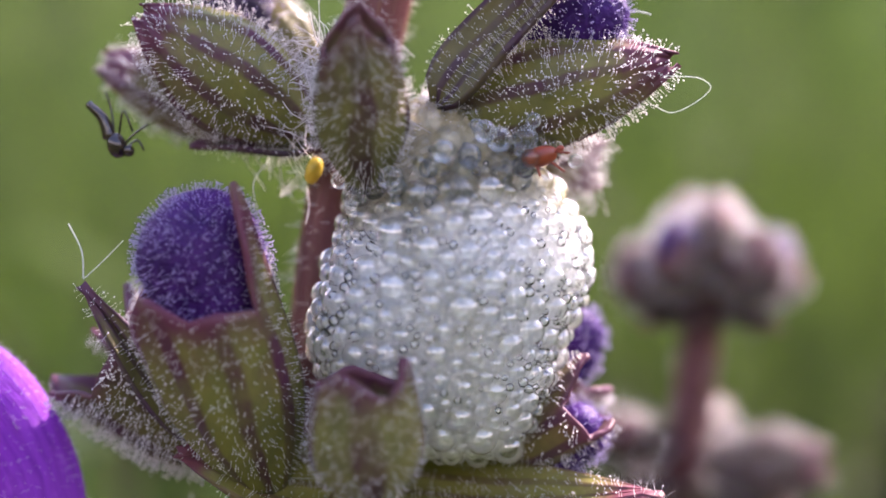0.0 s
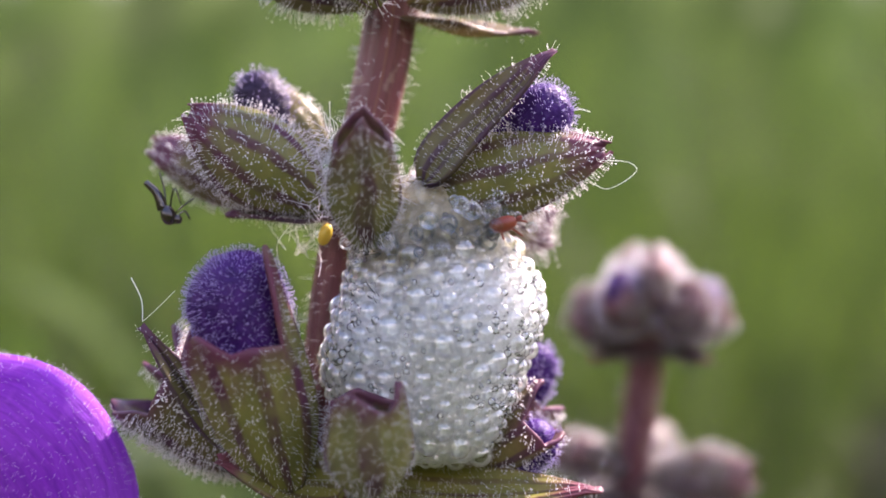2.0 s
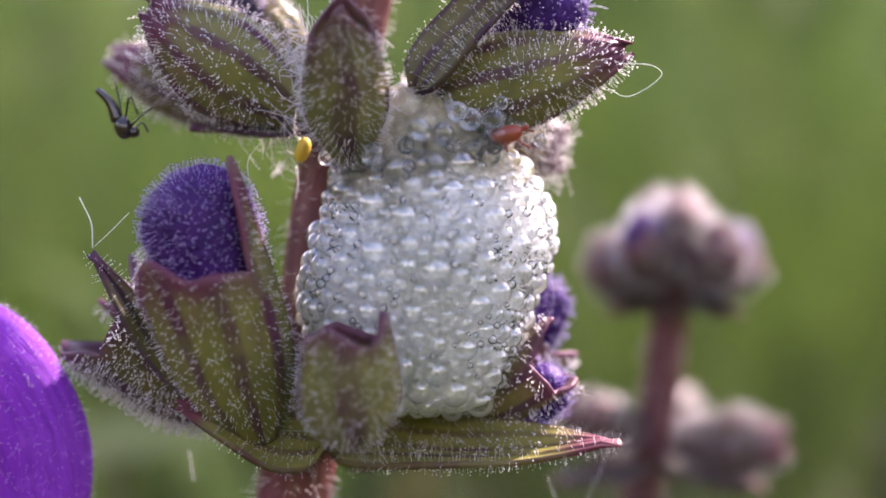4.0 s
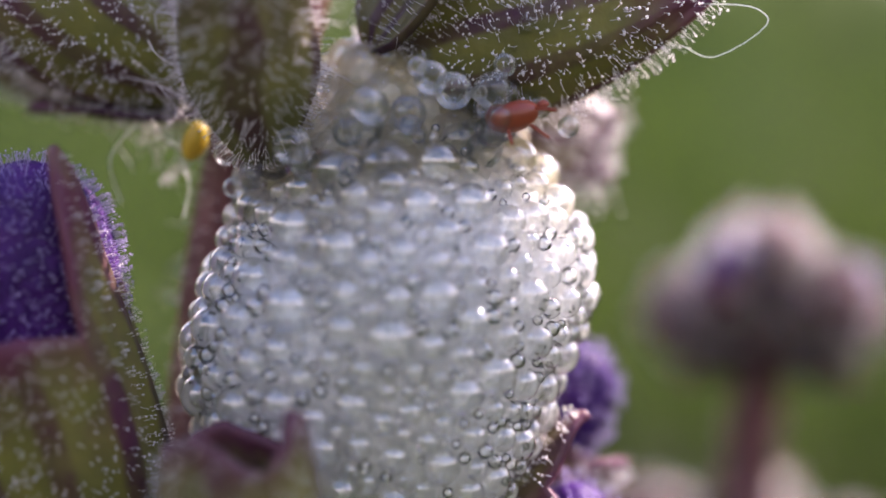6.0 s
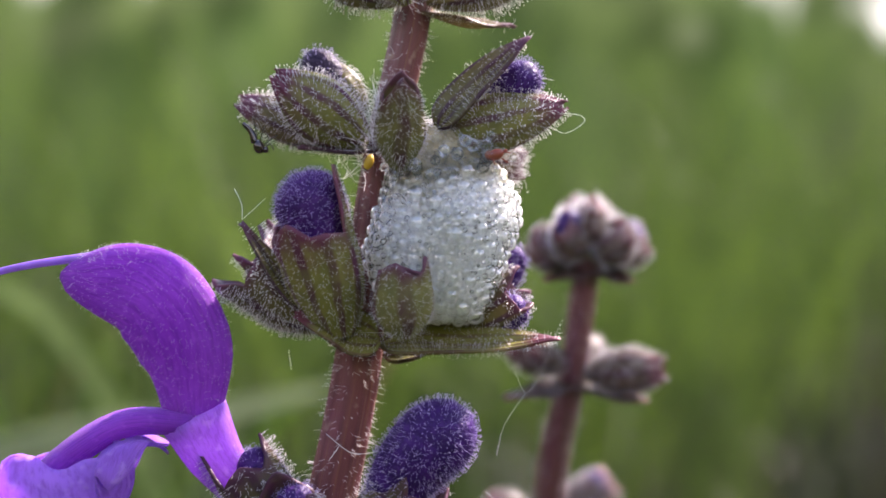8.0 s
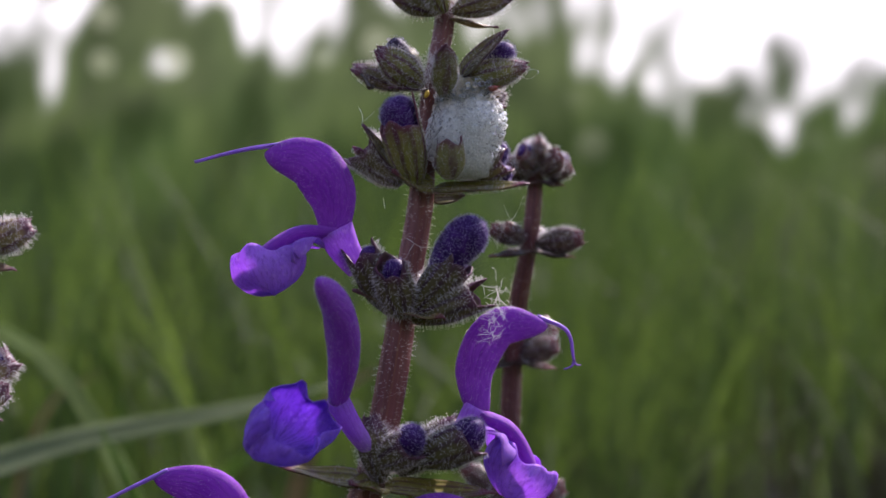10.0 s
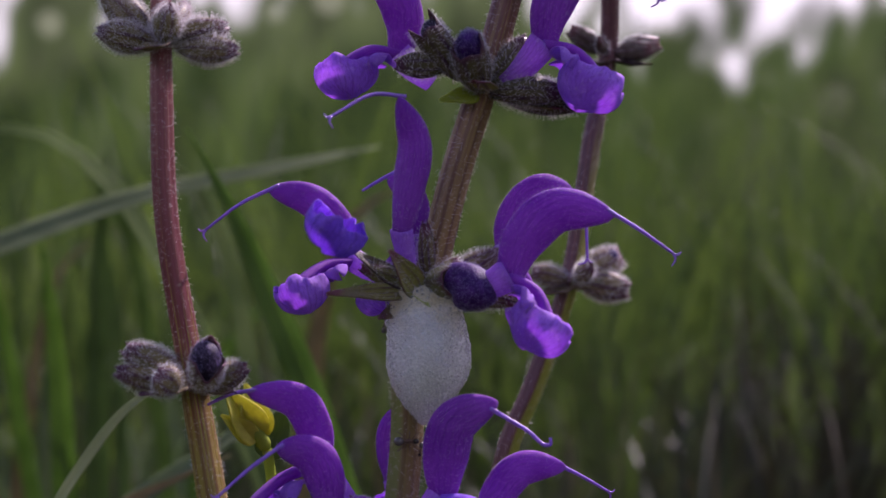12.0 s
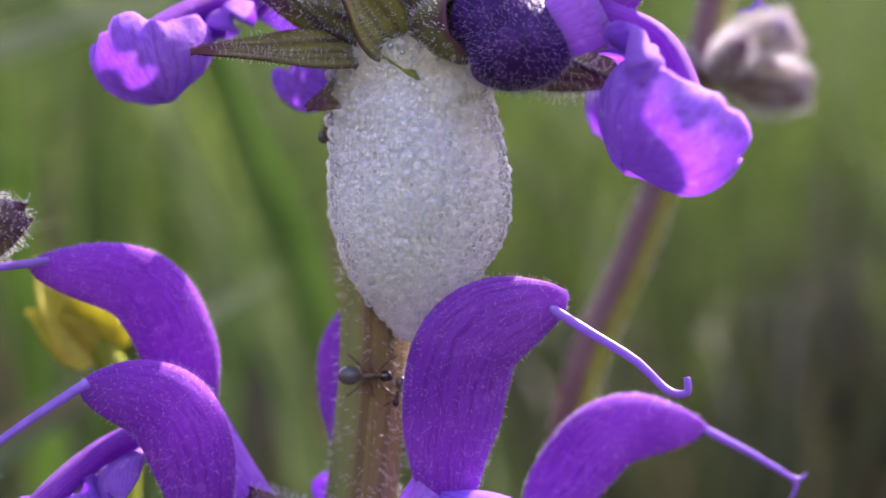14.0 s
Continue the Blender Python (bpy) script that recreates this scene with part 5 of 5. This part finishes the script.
froth("spittle_foam", [(-104.02, -35.12, -22.21, -3.0),
                       (-108.02, -34.59, -21.87, -3.0),
                       (-111.30, -34.26, -21.79, -3.0),
                       (-115.41, -35.16, -21.79, -3.0),
                       (-118.71, -34.59, -22.54, -3.0),
                       (-121.60, -33.37, -24.35, -3.0),
                       (-123.67, -31.66, -26.66, -3.0),
                       (-125.75, -30.02, -27.77, -3.0)],
      0.9, (0.34, 0.27, 0.22, 0.20, 0.19, 0.18), 9000,
      ("tapering mass of fine white spittle froth hanging on the stem", "milky inside of the froth"), M_FOAM2, 11, 300, 0.09, M_FINE, 0.30, 0.06, 0.14, 0.24, inner=0.965)

# ---- neighbouring sage stalks ----


def whorl(plant, at, reach, width, ways, material, fur=4.0, hair=0.9, buds=()):
    """A ring of calyces at a joint. ways: their bearings in degrees (0: to the right, 90: away) and rise."""
    for i, (bearing, rise, k) in enumerate(ways):
        a, e = radians(bearing), radians(rise)
        d = np.array((math.cos(a) * math.cos(e), math.sin(a) * math.cos(e), math.sin(e)))
        b = np.asarray(at, float) + d * 1.2
        calyx(plant, b, b + d * reach * k, width * k, (0, 0, 1), 0.14, material, fur, hair, bud=0.86 if i in buds else 0, shut=0.62 if i in buds else 0.85)
    for bearing in (200, -20):
        a = radians(bearing)
        d = np.array((math.cos(a), math.sin(a), -0.12))
        bract(plant, np.asarray(at, float) - (0, 0, 1.2), np.asarray(at, float) + d * reach * 0.85 - (0, 0, 1.5), width * 0.8, material=material, fur=2)


side_sage = thing("sage_plant", (-60, 0, -600), "budding sage stalk with grey-purple hairy calyx whorls", "sage plant", "sage plants")
stem(side_sage, [(-66.9, 2, 0), (-67.8, 2, -25), (-68.4, 2, -49), (-68.7, 2, -62), (-68.8, 1, -74), (-68.4, 0, -92), (-65.5, 0, -114), (-62.3, 0, -138), (-58, 0, -180), (-57, 0, -300), (-60, 0, -602)],
     [1.3, 1.4, 1.5, 1.6, 1.7, 1.75, 1.9, 2.2, 2.3, 2.5, 2.6], M_STEM_SIDE, fur=0.75, length=90)
calyx(side_sage, (-66.9, 2, -2), (-66.4, 0, 8), 4, (0, -1, 0), material=M_CALYX_PALE)
whorl(side_sage, (-67.5, 2, -17), 10, 4.6, ((5, 25, 1.0), (-60, 35, 0.9), (180, 30, 1.0), (120, 30, 0.9)), M_CALYX_PALE, buds=(1,))
whorl(side_sage, (-68.1, 2, -38), 9, 4.6, ((8, 40, 1.1), (-15, 12, 0.9), (-75, 30, 0.9), (175, 28, 1.0), (130, 20, 0.8)), M_CALYX_PALE, buds=(0,))
for a, b, w in (((-66.93, 2.00, -63.81), (-57.05, 1.00, -60.72), 5.6), ((-66.03, 1.00, -64.67), (-55.34, -1.00, -65.69), 4.8), ((-70.32, 3.00, -63.06), (-78.77, 2.00, -53.36), 5.4), ((-69.66, 1.00, -64.02), (-79.24, -1.00, -61.91), 5.0), ((-68.19, 0.00, -64.05), (-66.57, -3.00, -57.77), 5.2), ((-69.06, 6.00, -62.72), (-64.57, 11.00, -53.73), 4.6)):
    calyx(side_sage, a, b, w, (0, 0, 1), 0.06, M_CALYX_PALE, 6, 0.9, shut=0.93)
bract(side_sage, (-67.48, -2.00, -64.91), (-72.05, -6.00, -66.44), 4.0, material=M_CALYX_PALE, fur=5)
for a, b, w, e in (((-66.10, -1.00, -117.28), (-76.08, -2.00, -111.21), 5.5, 0.0), ((-66.12, -1.00, -118.10), (-77.53, -3.00, -115.07), 4.5, 0.0), ((-64.07, -1.00, -118.18), (-55.53, -2.00, -115.37), 4.5, 0.0), ((-67.07, -4.00, -118.46), (-70.27, -7.00, -115.54), 5.0, 0.0), ((-65.14, 2.00, -117.74), (-62.07, 8.00, -112.21), 4.5, 0.0)):
    calyx(side_sage, a, b, w, (0, 0, 1), 0.10, M_CALYX_PALE, 4.5, 0.75, bud=e, shut=0.74 if e else 0.94)
bell(side_sage, (-63.27, -3.00, -118.19), (-62.16, -7.50, -114.71), 6.0, ((0, 52, 3.4, 0.16), (125, 45, 2.0, 0.12), (-125, 45, 2.0, 0.12)), (0.1, 0.2, 1), 1.1, 0.85, M_CALYX_PALE, 10.0, 0.55, label="grey-green calyx gaping round a dull violet bud")
petal_bud(side_sage, (-63.21, -5.00, -117.54), (-61.84, -9.60, -112.54), 2.5, 12, material=M_BUD_DULL)
bract(side_sage, (-65.77, -2.00, -118.52), (-72.70, -5.00, -119.03), 4.5, material=M_CALYX_PALE, fur=5)
bract(side_sage, (-64.95, -2.00, -118.56), (-58.26, -5.00, -119.37), 4.0, material=M_CALYX_PALE, fur=5)

back_sage = thing("sage_plant", (-18, 42, -600), "budding sage stalk with purplish woolly calyx whorls", "sage plant", "sage plants")
stem(back_sage, [(18.9, 25, 4), (18.8, 25, -0.5), (17.9, 27, -12), (16.9, 33, -21.7), (16.8, 39, -31), (16.6, 43, -45), (16.3, 46, -57.2), (11.5, 44, -75), (5, 40, -102), (-3, 39, -122), (-10, 39, -138), (-14, 40, -200), (-16, 41, -300), (-18, 42, -602)],
     [1.1, 1.2, 1.3, 1.5, 1.6, 1.7, 1.75, 1.8, 1.8, 1.9, 2.0, 2.2, 2.4, 2.6], M_STEM_BACK, fur=0.5, length=90)
whorl(back_sage, (18.8, 25, -0.9), 5.6, 4.6, ((2, 22, 1.0), (178, 18, 1.0), (-50, 30, 1.0), (-128, 34, 1.0), (-90, 62, 1.1), (60, 60, 1.1), (120, 62, 1.1)), M_CALYX_BACK, 3.0, 0.55, buds=(0, 3))
whorl(back_sage, (17.9, 27, -12.4), 9.0, 4.4, ((-20, 6, 1.0), (182, 22, 0.75), (-150, 30, 0.6), (60, 20, 0.8)), M_CALYX_BACK, 3.0, 0.55)
whorl(back_sage, (16.8, 39, -31), 9.0, 4.9, ((5, 38, 1.0), (-25, 12, 0.9), (180, 25, 0.8), (80, 20, 0.8)), M_CALYX_BACK, 3.0, 0.55, buds=(0,))
whorl(back_sage, (16.3, 46, -57), 10.4, 4.8, ((-5, 12, 1.05), (-20, 5, 0.85), (170, 38, 0.9), (-120, 20, 0.6)), M_CALYX_BACK, 3.0, 0.55)
whorl(back_sage, (5, 38, -103), 10, 5.2, ((5, 25, 1.1), (-15, -12, 1.1), (180, 15, 0.8), (-70, 20, 0.7)), M_CALYX_PALE, 5, 0.9, buds=(0,))
whorl(back_sage, (-12, 39.5, -170), 9, 4.8, ((10, 20, 1.0), (180, 20, 1.0), (-90, 20, 0.9)), M_CALYX_BACK, 4, 0.9)

# ---- yellow trefoil ----
trefoil = thing("trefoil", (-52.0, 19.0, -600), "small yellow pea-like meadow flower on a thin stalk", "wildflower")
part("stalk", solid(capped(sweep(spline([(-54.33, 18.15, -130.49), (-53.86, 19.20, -136.26), (-54.19, 19.20, -142.64), (-53.0, 19.0, -200), (-52.0, 19.0, -600)], 30), 0.9, 0.9))), M_TREFOIL_GREEN, trefoil)
for a, b, w, f in (((-56.02, 18.15, -129.01), (-61.15, 17.10, -119.78), 5.4, 0.7), ((-55.95, 19.20, -129.01), (-57.82, 19.20, -119.17), 5.2, 0.6), ((-56.17, 17.10, -129.02), (-61.83, 16.57, -124.21), 3.4, 0.5)):
    bract(trefoil, a, b, w, (0.3, -1, 0.2), f, -0.06, M_TREFOIL, 0, "petal")
k = np.linspace(0, 1, 14)
part("calyx", solid(capped(sweep(spline([(-54.22, 18.15, -130.75), (-55.16, 17.62, -129.00), (-57.17, 17.10, -125.71)], 14), 0.4 + 0.9 * np.sin(np.pi * k ** 0.9), 0.4 + 0.8 * np.sin(np.pi * k ** 0.9)))), M_TREFOIL_GREEN, trefoil)
bract(trefoil, (-54.75, 19.20, -132.23), (-50.79, 21.30, -123.10), 5.0, (0, -1, 0.3), 0.2, 0.1, M_GRASS, 0, "leaf")

# ---- grass that stands behind ----
grass_blade([(-430, 330, -600), (-380, 300, -250), (-186.58, 270.00, -84.80), (-160.04, 270.00, -76.50), (-106.91, 268.00, -59.52), (-51.78, 270.00, -49.03), (-13.74, 285.00, -40.16)], 19, M_GRASS_PALE, "broad grey-green grass leaf arching sideways", (0.3, -0.5, 0.85))
grass_blade([(40, 185, -600), (2, 178, -330), (-32.3, 170, -176.9), (-40.9, 170, -144.7), (-50.9, 170, -115.3), (-60.6, 170, -90.0), (-67.0, 170, -74.4), (-79.2, 170, -50.0)], 9.5, M_GRASS_SUNNY, "upright green grass leaf", (0.2, -1, 0.2), 0.15)
grass_blade([(-170, 60, -600), (-118, 52, -190), (-97, 45, -145.5), (-88, 44, -131.8), (-80.5, 42, -123.5), (-72, 40, -118.6), (-64, 40, -116.5)], 2.2, M_GRASS_LIGHT, "thin pale grass leaf bending over", (0.1, -1, 0.5))
grass_blade([(0, 34, -600), (-10, 30, -300), (-57.41, 30.00, -168.72), (-70.65, 30.00, -159.13), (-83.54, 28.00, -153.04), (-100.43, 28.00, -144.94), (-117.45, 30.00, -138.03)], 2.0, M_TREFOIL_GREEN, "thin yellow-green grass stalk lying over")
grass_blade([(-240, 160, -600), (-137.83, 150.00, -193.33), (-101.79, 140.00, -160.81), (-69.66, 140.00, -140.16), (-49.13, 150.00, -129.77)], 8, M_GRASS_PALE, "broad dull green grass leaf", (0.3, -0.5, 0.85))
grass_blade([(-260, 140, -600), (-139.19, 130.00, -180.88), (-106.27, 125.00, -158.76), (-66.83, 130.00, -142.57)], 5, M_GRASS_DRY, "dry tan grass leaf")

for k in range(12):
    depth = 340 + 40 * k
    foot = -rng.uniform(0.02, 0.42) * depth - 40
    rise = rng.uniform(-210, -20)
    way = rng.normal(0, 0.38)
    grass_blade([(foot - way * 120, depth + 15, -600), (foot - way * 60, depth + 6, -400), (foot, depth, -180 + rise * 0.2), (foot + way * 95, depth - 4, rise * 0.55), (foot + way * 210, depth - 8, rise * 0.55 + 50 - abs(way) * 70)],
                rng.uniform(8, 14), (M_GRASS_SUNNY, M_GRASS, M_GRASS_PALE, M_GRASS, M_GRASS_DRY)[k % 5], ("green meadow grass leaf", "deep green meadow grass leaf", "grey-green meadow grass leaf", "green meadow grass leaf", "dry tan meadow grass leaf")[k % 5] + (" leaning sideways" if abs(way) > 0.4 else " standing upright"), (rng.normal(0, 0.4), -0.7, 0.6), 0.2)

# ---- small animals and threads ----


def ant(at, way, up, size, label):
    """A small dark ant; its body lies along 'way' with its back along 'up'."""
    ob = thing("ant", at, label, "ant", "ants on the stem")
    at, d, n = np.asarray(at, float), unit(way), unit(up)
    s = np.cross(n, d)
    part("abdomen", ball(at - d * size * 0.34, (size * 0.16, size * 0.19), d), M_ANT_GREY, ob)
    part("thorax", ball(at + d * size * 0.02, (size * 0.085, size * 0.18), d), M_ANT_LEG, ob)
    part("head", ball(at + d * size * 0.27, (size * 0.10, size * 0.115), d), M_ANT, ob)
    for e in (-1, 1):
        for k, f in ((0.10, 0.35), (0.02, 0.05), (-0.06, -0.32)):
            a = at + d * size * k
            part("leg", solid(capped(sweep(spline([a, a + s * e * size * 0.16 + d * size * f * 0.3 + n * size * 0.10, a + s * e * size * 0.30 + d * size * f * 0.8 - n * size * 0.06, a + s * e * size * 0.34 + d * size * f - n * size * 0.12], 10), size * 0.019, size * 0.019, None, 6))), M_ANT_LEG, ob)
        a = at + d * size * 0.36
        part("antenna", solid(capped(sweep(spline([a, a + d * size * 0.10 + s * e * size * 0.14, a + d * size * 0.24 + s * e * size * 0.12 - n * size * 0.06], 8), size * 0.010, size * 0.010, None, 5))), M_ANT_LEG, ob)
    return ob


ants = [ant((-32.06, -3.30, -128.30), (1, 0, -0.05), (0, -1, 0.1), 4.4, "black ant with brown legs crossing the stem"),
        ant((-30.09, -3.00, -129.71), (-0.3, 0.2, -1), (0.5, -1, 0), 2.6, "black ant with brown legs clinging to the stem")]
ant((-34.73, -1.50, -109.93), (0.3, 0, 1), (-1, -0.4, 0), 2.6, "dark ant half hidden beside the froth")

fly = thing("dead_fly", (-10.13, -3.56, 7.14), "dried black midge hanging from a calyx", "fly")
part("abdomen", solid(capped(sweep(spline([(-11.45, -3.56, 8.95), (-10.83, -3.56, 8.35), (-10.50, -3.56, 7.50)], 12), np.linspace(0.16, 0.30, 12), np.linspace(0.16, 0.30, 12)))), M_ANT, fly)
part("thorax", ball((-10.20, -3.56, 7.20), (0.42, 0.55), (0.3, 0, -1)), M_ANT, fly)
part("head", ball((-9.70, -3.56, 6.99), (0.26, 0.26), (1, 0, 0)), M_ANT, fly)
for a, b, c in (((-10.14, -3.56, 7.44), (-9.82, -3.84, 8.66), (-9.44, -3.84, 7.80)), ((-10.29, -3.56, 7.29), (-10.54, -3.27, 8.67), (-10.80, -3.27, 9.53)), ((-9.97, -3.56, 7.14), (-9.40, -3.75, 7.69), (-8.79, -3.75, 8.12)), ((-9.88, -3.56, 6.99), (-9.38, -3.36, 7.46), (-9.09, -3.36, 7.01))):
    part("leg", solid(capped(sweep(spline([a, b, c], 8), 0.05, 0.05, None, 6))), M_ANT, fly)

mite = thing("mite", (7.66, -4.60, 6.97), "tiny round brick-red mite on the calyx", "mite")
part("body", ball((7.66, -4.80, 6.96), (0.42, 0.70), (1, 0, 0.35)), M_MITE, mite)
part("head", ball((8.42, -4.80, 7.29), (0.13, 0.18), (1, 0, 0.3)), M_MITE, mite)
for a, b in (((8.10, -5.00, 6.73), (8.63, -5.20, 6.36)), ((8.24, -5.00, 7.17), (8.82, -5.20, 7.11)), ((7.52, -5.00, 6.58), (7.65, -5.20, 6.17))):
    part("leg", solid(capped(sweep(spline([a, b], 6), 0.05, 0.03, None, 5))), M_MITE, mite)
egg = thing("insect_egg", (-1.87, -3.00, 6.29), "small waxy yellow insect egg on the stem", "insect egg")
part("shell", ball((-1.84, -3.20, 6.29), (0.36, 0.62), (0.35, 0, 1)), M_YELLOW, egg)

silk("spider_silk", [(12.25, -3.00, 9.21), (13.08, -3.00, 8.89), (14.61, -3.00, 9.92), (14.25, -3.00, 10.28), (12.67, -3.00, 10.41)], 0.02, "loose white silk thread caught on a calyx tip")
silk("spider_silk", [(-11.74, -5.00, 3.92), (-11.18, -5.00, 2.74), (-11.11, -5.00, 1.62)], 0.035, "loose white silk thread on a calyx tip")
silk("spider_silk", [(-11.05, -5.00, 1.68), (-10.31, -5.00, 2.37), (-9.42, -5.00, 3.27)], 0.02, "fine white silk thread on a calyx")
silk("spider_silk", [(11.04, -2.00, 13.11), (11.65, -2.00, 13.18), (12.19, -2.00, 13.06)], 0.03, "loose white silk thread on a bud")
silk("spider_silk", [(0.94, -4.00, -6.65), (-5.64, -4.00, -6.47), (-10.04, -4.00, -5.14)], 0.012, "fine white silk thread over a bract")
silk("spider_silk", [(13.78, 2.00, -5.69), (11.85, 1.00, -10.35), (10.81, 0.00, -11.40), (9.78, 0.00, -9.30)], 0.011, "fine white silk thread between the stalks")
silk("spider_silk", [(10.81, 0.00, -11.40), (9.08, -1.00, -13.97), (8.51, -2.00, -16.06)], 0.011, "fine white silk thread between the stalks")
silk("spider_silk", [(-7.93, 0.00, -8.46), (-7.69, 0.00, -9.99)], 0.025, "loose white silk thread under a bract")
silk("spider_silk", [(-4.64, -2.50, -14.62), (-2.52, -3.00, -15.96), (-0.32, -2.50, -15.82)], 0.03, "white silk thread slung round the stem")
silk("spider_silk", [(-3.50, -2.50, -15.34), (-4.35, -3.00, -16.57)], 0.03, "white silk thread slung round the stem")


def motions():
    """What moves: the ants shift a little on the stem."""
    for k, o in enumerate(ants):
        x, y, z = o.location
        walk(o, [(t, pose(x + 0.00012 * math.sin(1.7 * t + k), y, z + 0.00010 * math.sin(2.3 * t + 2 * k), 0, 2.5 * math.sin(2.9 * t + k), 0)) for t in [0.5 * i for i in range(29)]])


motions()
